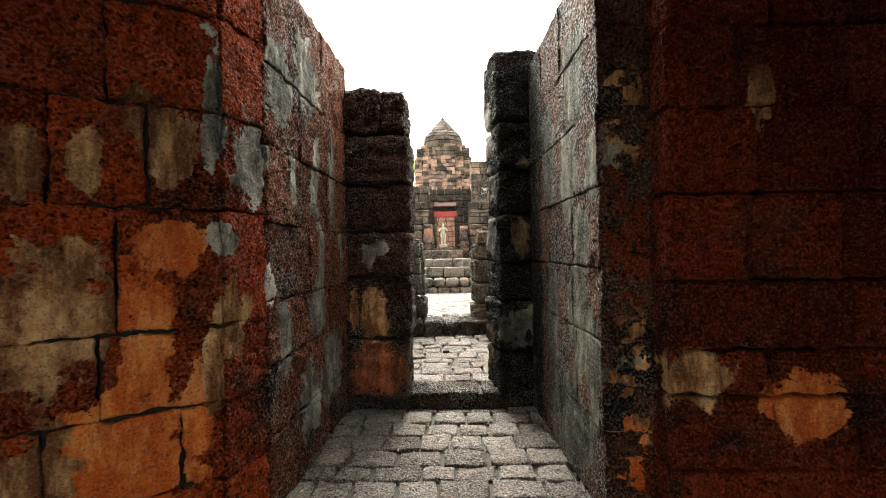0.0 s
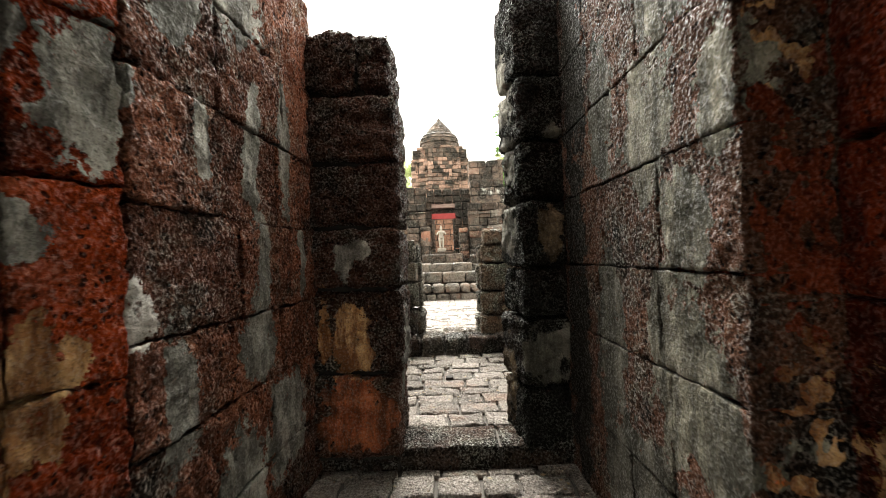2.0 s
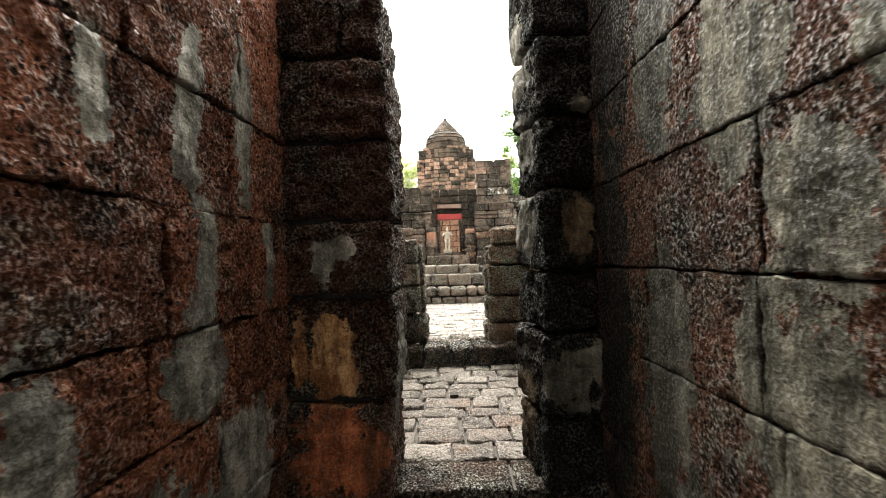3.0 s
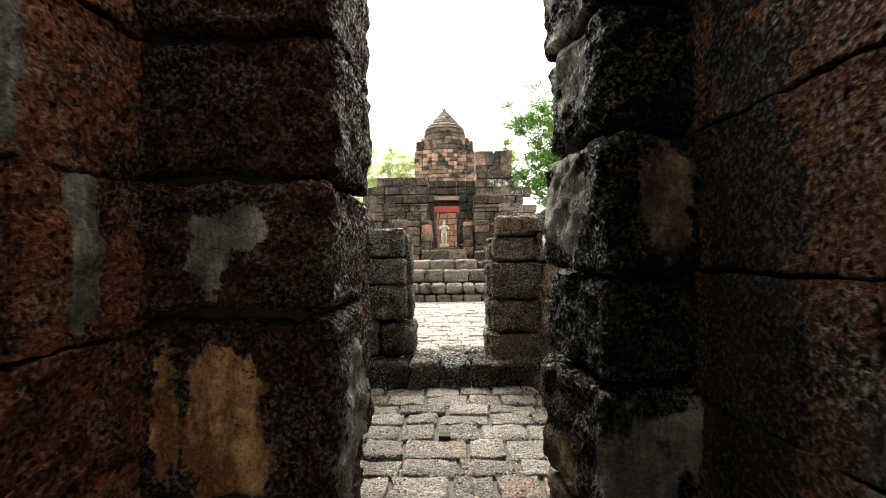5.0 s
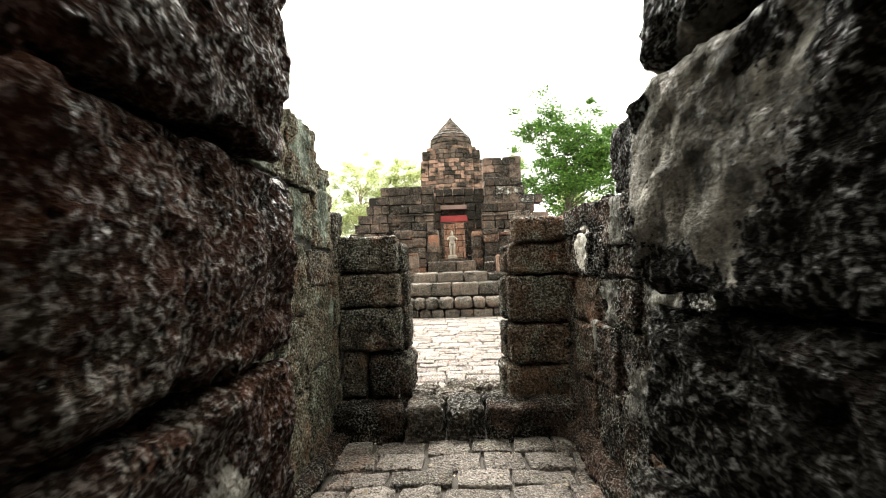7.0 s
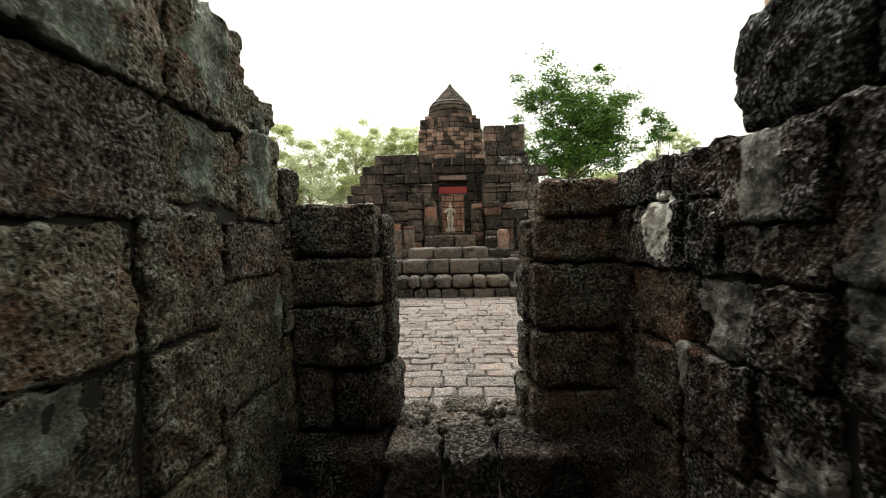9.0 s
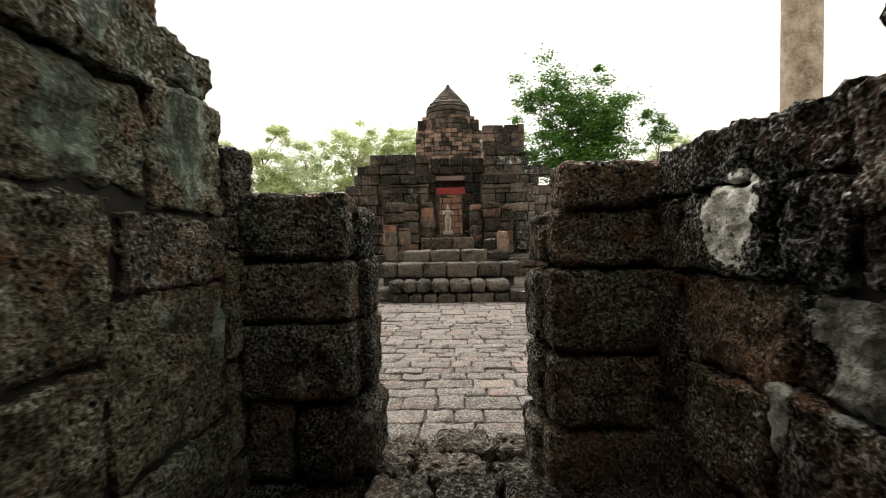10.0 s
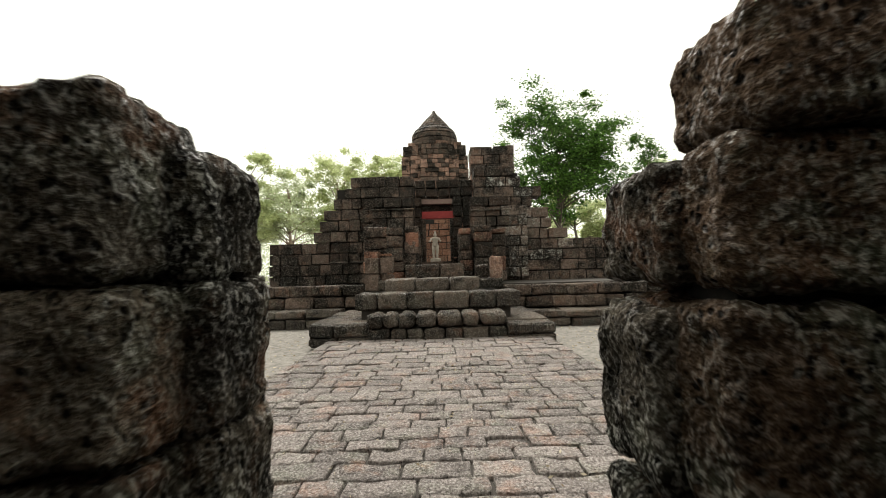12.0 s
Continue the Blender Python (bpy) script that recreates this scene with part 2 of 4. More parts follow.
JAMB_L = laterite("jamb_laterite_left", (0.026, 0.013, 0.009), (0.1, 0.045, 0.029), lichen=0.25, crust=0.57, pale=0.66, skins=[
    ([((0.27, 4.35, 1.63), (0.08, 0.25, 0.14)), ((0.38, 4.35, 1.72), (0.09, 0.25, 0.08)), ((0.7, 4.72, 0.85), (0.1, 0.26, 0.36))], *GREYS),
    ([((0.30, 4.35, 1.0), (0.17, 0.25, 0.3)), ((0.10, 4.35, 1.05), (0.06, 0.25, 0.3))], *TANS),
    ([((0.35, 4.35, 0.45), (0.3, 0.25, 0.26))], (0.3, 0.1, 0.04), (0.2, 0.05, 0.02), (0.06, 0.02, 0.01))])
# Near-black base colour carries the shade on the right jamb's faces.
JAMB_R = laterite("jamb_laterite_right", (0.0043, 0.0037, 0.00309), (0.0162, 0.0102, 0.00748), lichen=0.2, gloss=0.25, crust=0.47, crust_col=(0.012, 0.012, 0.010), pale=0.7, lit_speck=0.16, skins=[
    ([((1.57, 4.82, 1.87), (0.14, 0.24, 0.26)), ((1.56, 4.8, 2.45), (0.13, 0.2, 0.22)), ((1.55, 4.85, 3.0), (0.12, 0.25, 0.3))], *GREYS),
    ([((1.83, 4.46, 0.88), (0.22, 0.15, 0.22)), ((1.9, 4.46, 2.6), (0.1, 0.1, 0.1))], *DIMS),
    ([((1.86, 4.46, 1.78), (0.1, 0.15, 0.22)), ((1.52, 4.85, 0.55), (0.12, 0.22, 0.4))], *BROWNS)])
STACK_R = laterite("brown_laterite", (0.04535, 0.0311, 0.01987), (0.166, 0.107, 0.06864), hues=0.9, crust=0.6, pale=0.62)
GREY = laterite("weathered_laterite", (0.0524, 0.0455, 0.03564), (0.1667, 0.1375, 0.1023), crust=0.56, pale=0.60)
DARK = laterite("blackened_laterite", (0.02326, 0.01791, 0.01408), (0.08222, 0.05162, 0.03785), crust=0.5, pale=0.63)
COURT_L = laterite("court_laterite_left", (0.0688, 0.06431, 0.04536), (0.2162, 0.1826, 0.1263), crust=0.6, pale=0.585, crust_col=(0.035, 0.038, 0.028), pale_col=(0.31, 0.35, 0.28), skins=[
    ([((0, 7.65, 2.1), (0.3, 0.16, 0.28)), ((0, 7.1, 2.05), (0.3, 0.14, 0.16)), ((0, 7.15, 2.5), (0.3, 0.16, 0.2)), ((0, 6.4, 2.25), (0.3, 0.2, 0.24)), ((0, 6.3, 1.2), (0.3, 0.2, 0.12)), ((0, 7.9, 1.25), (0.3, 0.06, 0.14))], *LICHENS)])
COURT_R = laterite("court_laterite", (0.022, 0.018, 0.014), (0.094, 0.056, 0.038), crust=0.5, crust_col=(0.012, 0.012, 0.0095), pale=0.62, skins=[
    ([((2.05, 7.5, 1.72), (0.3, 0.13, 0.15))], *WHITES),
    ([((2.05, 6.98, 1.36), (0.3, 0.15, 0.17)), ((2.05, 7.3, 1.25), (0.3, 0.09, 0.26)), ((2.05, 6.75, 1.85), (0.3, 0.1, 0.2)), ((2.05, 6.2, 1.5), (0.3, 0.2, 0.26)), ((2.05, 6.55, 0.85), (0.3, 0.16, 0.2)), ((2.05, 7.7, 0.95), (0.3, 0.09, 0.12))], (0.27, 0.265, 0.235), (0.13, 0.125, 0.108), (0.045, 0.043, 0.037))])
TOWER = laterite("tower_laterite", (0.121, 0.0744, 0.0566), (0.431, 0.268, 0.203), crust=0.55, pale=0.66, hues=0.15, lichen=0.2, pit=16, grain=40, pit_shade=0.45, lit_speck=0.16, broad=0.7)
TEMPLE = laterite("temple_laterite", (0.04046, 0.0333, 0.02753), (0.1686, 0.1225, 0.09701), hues=0.3, crust=0.5, pale=0.65, pit=16, grain=34, pit_shade=0.3, lit_speck=0.16, gloss=0.35, broad=0.7, lichen=0.12)
TEMPLE_DARK = laterite("temple_laterite_black", (0.01759, 0.0143, 0.0115), (0.06764, 0.0468, 0.03583), hues=0.25, crust=0.49, pale=0.65, pit=16, grain=34, pit_shade=0.3, lit_speck=0.16, gloss=0.35, broad=0.7, lichen=0.12)
TEMPLE_GREY = laterite("temple_laterite_grey", (0.054, 0.0459, 0.03915), (0.2295, 0.1823, 0.1512), hues=0.25, crust=0.5, pale=0.56, pale_col=(0.5, 0.5, 0.46), pit=16, grain=34, pit_shade=0.4, lit_speck=0.16, broad=0.7)
TEMPLE_WARM = laterite("temple_laterite_rust", (0.072, 0.0384, 0.0264), (0.276, 0.138, 0.0936), hues=0.4, crust=0.55, pale=0.65, pit=16, grain=34, pit_shade=0.3, lit_speck=0.16, broad=0.7, lichen=0.12)
STEP = laterite("step_laterite", (0.03885, 0.03331, 0.02805), (0.1578, 0.1296, 0.1049), hues=0.25, crust=0.54, pale=0.65, pit=30, grain=50, pit_shade=0.3, gloss=0.6, rough=0.45, broad=0.7, lichen=0.12)
PAVER = laterite("paving_laterite", (0.132, 0.1155, 0.1087), (0.2851, 0.2475, 0.2288), crust=0.66, pale=0.66, hues=0.25, lichen=0.2, crust_col=(0.1, 0.088, 0.076), pit=45, grain=64, bump=0.7, lit_speck=0.16, pit_shade=0.62, gloss=0.4, rough=0.6)
FLOOR = laterite("passage_paving", (0.1204, 0.106, 0.09271), (0.301, 0.2649, 0.2348), crust=0.62, pale=0.66, hues=0.2, lichen=0.2, crust_col=(0.075, 0.066, 0.057), bump=0.9, lit_speck=0.16, pit_shade=0.65, gloss=0.75, rough=0.42)
JOINT = plain("dirt_joint", (0.02, 0.017, 0.014), (0.05, 0.042, 0.034), 12)
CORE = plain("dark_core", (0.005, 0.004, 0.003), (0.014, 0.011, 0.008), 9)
GRAVEL = plain("gravel_ground", (0.06, 0.055, 0.048), (0.24, 0.22, 0.195), 9, 0.95, 0.8, (0.35, 0.65))
RED_PAINT = plain("red_painted_wood", (0.16, 0.014, 0.014), (0.27, 0.03, 0.027), 4, 0.6, 0.1)
PALE_WOOD = plain("pale_timber", (0.13, 0.085, 0.072), (0.22, 0.15, 0.125), 6, 0.7, 0.2)
BROWN_STONE = laterite("inner_laterite", (0.11, 0.055, 0.036), (0.27, 0.14, 0.09), crust=0.66, pale=0.72, hues=0.15, lichen=0.2, pit=16, grain=40, pit_shade=0.5, lit_speck=0.16)
STATUE = plain("statue_stone", (0.1458, 0.1296, 0.1065), (0.3078, 0.2673, 0.2192), 5, 0.8, 0.3)
BARK = plain("pale_bark", (0.16, 0.11, 0.075), (0.46, 0.37, 0.29), 3, 0.9, 0.9, (0.38, 0.62))
LIMB = plain("dark_bark", (0.06, 0.05, 0.04), (0.17, 0.14, 0.115), 6, 0.9, 0.6)
LEAF = leafy("green_leaves", (0.015, 0.045, 0.007), (0.12, 0.24, 0.035))
# The next two leaf colours are paled to hold backlight and distant haze.
PALE_LEAF = leafy("hazed_green_leaves", (0.30, 0.36, 0.14), (0.64, 0.68, 0.38))
SCRUB = leafy("hazed_scrub_leaves", (0.38, 0.44, 0.24), (0.68, 0.72, 0.5))
LITTER = leafy("dry_leaf_litter", (0.22, 0.16, 0.09), (0.55, 0.48, 0.36))


# ---- builders ----
def mesh_of(name, verts, faces, mat, smooth=False):
    me = bpy.data.meshes.new(name)
    me.from_pydata([tuple(map(float, v)) for v in verts], [], [tuple(map(int, f)) for f in faces])
    me.materials.append(mat)
    if smooth:
        me.shade_smooth()
    me.update()
    return me


def thing(name, label, category, kind="", at=(0, 0, 0)):
    ob = new(name)
    ob.location = at
    return tagged(ob, label, category, "", kind)


def part(name, me, parent, label=""):
    ob = new(name, me)
    ob.parent = parent
    ob.matrix_parent_inverse = Matrix.Translation(-Vector(parent.location))
    return tagged(ob, label)


def box_mesh(name, x0, x1, y0, y1, z0, z1, mat):
    v = [(x, y, z) for z in (z0, z1) for y in (y0, y1) for x in (x0, x1)]
    f = [(0, 2, 3, 1), (4, 5, 7, 6), (0, 1, 5, 4), (2, 6, 7, 3), (0, 4, 6, 2), (1, 3, 7, 5)]
    return mesh_of(name, v, f, mat)


GRIDS = {}


def cube_grid(ts):
    """Points and faces of a cube's skin with the cuts ts along each edge."""
    key = tuple(ts)
    if key in GRIDS:
        return GRIDS[key]
    index, pts, faces = {}, [], []

    def vid(p):
        if p not in index:
            index[p] = len(pts)
            pts.append(p)
        return index[p]

    n = len(ts)
    for axis in range(3):
        for side in (0, n - 1):
            for i in range(n - 1):
                for j in range(n - 1):
                    quad = []
                    for a, c in ((i, j), (i + 1, j), (i + 1, j + 1), (i, j + 1)):
                        p = [0, 0, 0]
                        p[axis], p[(axis + 1) % 3], p[(axis + 2) % 3] = side, a, c
                        quad.append(vid(tuple(p)))
                    faces.append(quad if side else quad[::-1])
    GRIDS[key] = (np.array([[ts[i] for i in p] for p in pts], float), faces)
    return GRIDS[key]


CUTS = {
    "near": (-1, -0.95) + tuple(round(-0.9 + 0.09 * i, 3) for i in range(21)) + (0.95, 1),
    "mid": (-1, -0.9, -0.3, 0.3, 0.9, 1),
    "far": (-1, -0.88, 0.88, 1),
}


def stone_mesh(w, d, h, mat, res="mid", rough=0.015, rounding=0.035, seed=0.0, name="block"):
    """A worn stone block w x d x h about its centre."""
    p, faces = cube_grid(CUTS[res])
    half = np.array([w, d, h]) / 2
    r = min(rounding, 0.45 * min(w, d, h))
    q = np.clip(p * half, -(half - r), half - r)
    inner = half - r
    s = np.sign(p) * np.maximum(np.abs(p) - np.array(CUTS[res][-2]), 0) / (1 - CUTS[res][-2])
    q = np.where(np.abs(p) >= CUTS[res][-2] - 1e-6, np.sign(p) * inner, p / CUTS[res][-2] * inner)
    ln = np.linalg.norm(s, axis=1, keepdims=True)
    out = q + s / np.maximum(ln, 1e-6) * r
    if rough > 0:
        for k in range(len(out)):
            v = Vector(out[k]) * 4.5 + Vector((seed * 7.13, seed * 3.7, -seed * 5.1))
            out[k] += np.array(noise.noise_vector(v)) * rough * 0.6 + np.array(noise.noise_vector(v * 3.3)) * rough * 0.5
            if res == "near":
                out[k] += np.array(noise.noise_vector(v * 7.5)) * rough * 0.7
                out[k] *= 1 - 0.022 * max(0.0, noise.noise(v * 5.2) - 0.15)
            if ln[k, 0] > 0:
                out[k] -= s[k] * min(rough, rounding) * 1.6 * max(0.0, 0.25 + noise.noise(v * 2.2))
    return mesh_of(name, out, faces, mat, res != "far")


RNG = random.Random(7)


def cuts_along(length, lo, hi, rng):
    out, u = [0.0], 0.0
    while length - u > hi * 1.15:
        u += rng.uniform(lo, hi)
        out.append(u)
    if length - out[-1] < lo * 0.5 and len(out) > 1:
        out.pop()
    out.append(length)
    return out


def course_wall(parent, a, b, zs, thick, mat, wide=(0.4, 0.75), res="mid", top=None, rough=0.018, rounding=0.04, gap=0.012,
                proud=0.02, foot=None, name="block", mats=None):
    """Courses of blocks between a and b (plan points); the seen face is on the right of a to b, thick goes to the left. top, foot: heights along the wall."""
    a, b = Vector(a), Vector(b)
    run = b - a
    length = run.length
    u = run / length
    back = Vector((-u.y, u.x))
    turn = math.atan2(u.y, u.x)
    made = []
    for i in range(len(zs) - 1):
        z0, z1 = zs[i], zs[i + 1]
        cuts = cuts_along(length, wide[0], wide[1], RNG)
        for c0, c1 in zip(cuts[:-1], cuts[1:]):
            mid = (c0 + c1) / 2
            if top is not None and (z0 + z1) / 2 > min(top(c0 + 0.06), top(c1 - 0.06)):
                continue
            if foot is not None and (z0 + z1) / 2 < foot(mid):
                continue
            push = RNG.uniform(-proud, proud)
            mm = mat if mats is None else RNG.choice(mats)
            g = gap * RNG.uniform(0.5, 1.3)
            me = stone_mesh(c1 - c0 - g, thick, z1 - z0 - g, mm, res, rough, rounding * RNG.uniform(0.7, 1.4), RNG.uniform(0, 90), name)
            ob = part(name, me, parent)
            spot = a + u * mid + back * (thick / 2 + push)
            ob.location = (spot.x, spot.y, (z0 + z1) / 2)
            ob.rotation_euler = (RNG.uniform(-0.008, 0.008), RNG.uniform(-0.008, 0.008), turn + RNG.uniform(-0.012, 0.012))
            made.append(ob)
    return made


def core(parent, a, b, z0, z1, inset, thick, mat=None):
    """The dark heart of a wall behind its blocks."""
    a, b = Vector(a), Vector(b)
    u = (b - a).normalized()
    back = Vector((-u.y, u.x))
    p = [a + back * inset, b + back * inset, b + back * thick, a + back * thick]
    v = [(q.x, q.y, z) for z in (z0, z1) for q in p]
    f = [(3, 2, 1, 0), (4, 5, 6, 7), (0, 1, 5, 4), (1, 2, 6, 5), (2, 3, 7, 6), (3, 0, 4, 7)]
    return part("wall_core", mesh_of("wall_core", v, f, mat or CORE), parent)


def single(parent, x0, x1, y0, y1, z0, z1, mat, res="near", rough=0.02, rounding=0.05, name="block", turn=0.0, label=""):
    me = stone_mesh(x1 - x0, y1 - y0, z1 - z0, mat, res, rough, rounding, RNG.uniform(0, 90), name)
    ob = part(name, me, parent, label)
    ob.location = ((x0 + x1) / 2, (y0 + y1) / 2, (z0 + z1) / 2)
    ob.rotation_euler = (0, 0, turn)
    return ob


def steps_of(z0, z1, h):
    n = max(1, round((z1 - z0) / h))
    return [z0 + (z1 - z0) * i / n for i in range(n + 1)]


# ---- ground and floors ----
def ground_sheet():
    n = 60
    xs = np.sign(np.linspace(-1, 1, n)) * np.abs(np.linspace(-1, 1, n)) ** 3 * 400
    verts, faces = [], []
    for j in range(n):
        for i in range(n):
            x, y = xs[i] + 1, xs[j] + 14
            z = -0.17 + 0.03 * noise.noise(Vector((x * 0.5, y * 0.5, 0)))
            verts.append((x, y, z))
    for j in range(n - 1):
        for i in range(n - 1):
            faces.append((j * n + i, j * n + i + 1, (j + 1) * n + i + 1, (j + 1) * n + i))
    return tagged(new("ground", mesh_of("ground", verts, faces, GRAVEL, True)), "flat gravelly grey earth round the ruins", "ground", "", "structure")


ground_sheet()
lower_floor = tagged(new("floor", box_mesh("floor", -2.4, 4.4, -4.2, 4.56, -0.4, -0.045, JOINT)), "dirt bed under uneven laterite paving of the gate passage", "floor", "", "structure")
upper_floor = tagged(new("floor_upper", box_mesh("floor_upper", -0.9, 3.0, 4.56, 8.7, -0.4, 0.125, JOINT)), "dirt bed under raised laterite paving between the door jambs", "floor", "", "structure")
causeway = tagged(new("pavement", box_mesh("pavement", -1.62, 3.42, 8.7, 17.9, -0.4, 0.005, JOINT)), "raised causeway of grey laterite pavers leading to the stairs", "pavement", "", "structure")


def paving(parent, x0, x1, y0, y1, z, deep, wide, mat, res="far", tall=0.1, rough=0.012, jitter=0.008, edge=None, gap=0.016):
    y, row = y0, 0
    while y < y1 - 0.05:
        d = min(RNG.uniform(*deep), y1 - y)
        if y1 - (y + d) < 0.12:
            d = y1 - y
        x = x0 - RNG.uniform(0, wide[0])
        while x < x1 - 0.04:
            w = RNG.uniform(*wide)
            xa, xb = max(x, x0), min(x + w, x1)
            x += w
            if xb - xa < 0.08:
                continue
            me = stone_mesh(xb - xa - gap * RNG.uniform(0.6, 1.5), d - gap * RNG.uniform(0.6, 1.5), tall, mat, res, rough, 0.014, RNG.uniform(0, 90), "paver")
            ob = part("paver", me, parent)
            ob.location = ((xa + xb) / 2, y + d / 2, z - tall / 2 + RNG.uniform(-jitter, jitter))
            ob.rotation_euler = (RNG.uniform(-0.02, 0.02), RNG.uniform(-0.02, 0.02), RNG.uniform(-0.03, 0.03))
        y += d


# ---- the gate: dark chamber, passage, door jambs ----
def setting(name, label):
    return thing(name, label, "wall", "structure")


# chamber round the start, roofed and dark
ch_l = setting("wall_chamber_left", "dark red laterite chamber wall with ochre plaster remains")
CHAMBER_COURSES = [0, 0.42, 0.85, 1.27, 1.92, 2.46, 3.0, 3.55, 4.0]
course_wall(ch_l, (-2.0, 0.95), (-0.16, 2.165), CHAMBER_COURSES, 0.5, CHAMBER_L, (0.36, 0.62), "near", proud=0.008, rounding=0.012, gap=0.005, rough=0.016)
course_wall(ch_l, (-0.155, 2.17), (-0.05, 2.5), CHAMBER_COURSES, 0.3, CHAMBER_L, (0.6, 0.9), "near", proud=0.004, rounding=0.012, gap=0.005, rough=0.016)
core(ch_l, (-2.0, 0.95), (-0.25, 2.1), 0, 4.0, 0.05, 0.45)
course_wall(ch_l, (-1.75, -3.4), (-1.75, 2.3), steps_of(0, 4.0, 0.5), 0.5, RED, (0.6, 1.0), "far")
core(ch_l, (-1.75, -3.4), (-1.75, 2.3), 0, 4.0, 0.05, 0.45)
ch_r = setting("wall_chamber_right", "dark red laterite chamber wall with ochre stains")
course_wall(ch_r, (2.05, 2.43), (2.34, 2.43), [0, 0.4, 0.82, 1.08, 1.47, 1.97, 2.46, 2.93, 3.45, 4.0], 0.5, CHAMBER_EDGE, (0.5, 0.9), "near", proud=0.006, rounding=0.01, gap=0.004, rough=0.013)
course_wall(ch_r, (2.34, 2.22), (3.9, 2.22), [0, 0.4, 0.82, 1.08, 1.47, 1.97, 2.46, 2.93, 3.45, 4.0], 0.7, CHAMBER_R, (0.4, 0.7), "near", proud=0.012, rounding=0.022, gap=0.006, rough=0.013)
core(ch_r, (2.06, 2.42), (3.9, 2.42), 0, 4.0, 0.05, 0.45)
course_wall(ch_r, (3.75, 2.2), (3.75, -3.4), steps_of(0, 4.0, 0.5), 0.5, RED, (0.6, 1.0), "far")
core(ch_r, (3.75, 2.2), (3.75, -3.4), 0, 4.0, 0.05, 0.45)
# unseen closing wall; its opening is sized to let light into the chamber
ch_b = setting("wall_chamber_back", "unseen laterite back wall with a wide opening added to light the chamber")
for a, b in (((-0.7, -3.4), (-1.75, -3.4)), ((3.75, -3.4), (2.7, -3.4))):
    course_wall(ch_b, a, b, steps_of(0, 4.0, 0.5), 0.6, RED, (0.6, 1.0), "far")
    core(ch_b, a, b, 0, 4.0, 0.05, 0.5)
course_wall(ch_b, (2.7, -3.4), (-0.7, -3.4), [3.4, 4.0], 0.6, RED, (0.6, 1.0), "far")
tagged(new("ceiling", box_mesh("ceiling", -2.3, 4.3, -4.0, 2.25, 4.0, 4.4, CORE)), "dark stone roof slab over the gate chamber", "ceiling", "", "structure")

# unseen mass added over and beside the chamber to block sky light
upper = setting("wall_sky_blocker", "unseen laterite mass added over the chamber to block the sky")
course_wall(upper, (-6.5, 2.0), (8.6, 2.0), [4.42, 5.2, 6.0, 6.7], 0.4, RED, (0.9, 1.5), "far")
core(upper, (-6.5, -3.5), (8.6, -3.5), 4.41, 6.6, 0.0, 5.6)
for a, b in (((-6.5, 2.3), (-2.35, 2.3)), ((4.35, 2.3), (8.6, 2.3))):
    course_wall(upper, a, b, steps_of(0, 4.4, 0.55), 0.6, RED, (0.6, 1.0), "far")
    core(upper, a, b, 0, 4.4, 0.05, 0.5)

# first passage
w1l = setting("wall_passage_left", "weathered brown laterite blocks with grey plaster remains")
course_wall(w1l, (-0.045, 2.505), (0.03, 4.5), [0, 0.48, 0.95, 1.36, 1.87, 2.38, 2.92, 3.66], 0.6, PASSAGE_L, (0.5, 0.85), "near", rounding=0.01, rough=0.02, proud=0.01, gap=0.004)
core(w1l, (-0.05, 2.55), (0.03, 5.2), -0.1, 3.0, 0.06, 0.55)
w1r = setting("wall_passage_right", "weathered laterite blocks under stained grey plaster")
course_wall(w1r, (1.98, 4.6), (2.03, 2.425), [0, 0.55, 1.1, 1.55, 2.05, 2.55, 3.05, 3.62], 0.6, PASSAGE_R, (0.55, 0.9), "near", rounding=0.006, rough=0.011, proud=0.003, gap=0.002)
core(w1r, (1.98, 5.2), (2.03, 2.6), -0.1, 3.3, 0.06, 0.55)

# first step, the full width of the passage
sill_1 = thing("sill_step", "worn dark laterite step across the first doorway", "step", "structure")
for x0, x1 in ((-0.1, 0.62), (0.62, 1.42), (1.42, 2.05)):
    single(sill_1, x0 + 0.008, x1 - 0.008, 4.5, 4.92, -0.1, 0.172, DARK, "near", 0.012, 0.025)

# first jambs: one big block to a course
jl = setting("door_jamb_left", "stacked rough laterite blocks forming a doorway jamb")
zl = [0.12, 0.77, 1.42, 1.89, 2.39, 2.92, 3.4]
for i in range(6):
    x1 = (0.66, 0.70, 0.69, 0.71, 0.70, 0.67)[i]
    if i == 5:
        single(jl, -0.02, 0.40, 4.36, 5.1, zl[i], zl[i + 1], JAMB_L, "near", 0.025, 0.04)
        single(jl, 0.41, x1, 4.38, 5.1, zl[i], zl[i + 1] - 0.02, JAMB_L, "near", 0.025, 0.045)
    else:
        single(jl, -0.02, x1, 4.37 + 0.02 * (i % 2), 5.08 + 0.03 * (i % 3), zl[i], zl[i + 1] - 0.014, JAMB_L, "near", 0.02, 0.035)
core(jl, (0.0, 4.46), (0.58, 4.46), 0.1, 3.3, 0.0, 0.55)
jr = setting("door_jamb_right", "stacked laterite blocks forming a doorway jamb, shade put into their colour")
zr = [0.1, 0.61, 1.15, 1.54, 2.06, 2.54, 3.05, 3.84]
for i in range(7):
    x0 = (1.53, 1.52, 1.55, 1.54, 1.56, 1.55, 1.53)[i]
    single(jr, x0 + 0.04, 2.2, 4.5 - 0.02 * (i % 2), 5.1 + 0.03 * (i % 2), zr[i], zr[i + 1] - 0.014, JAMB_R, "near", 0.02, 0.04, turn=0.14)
core(jr, (1.72, 4.66), (2.1, 4.66), 0.1, 3.6, 0.0, 0.35)

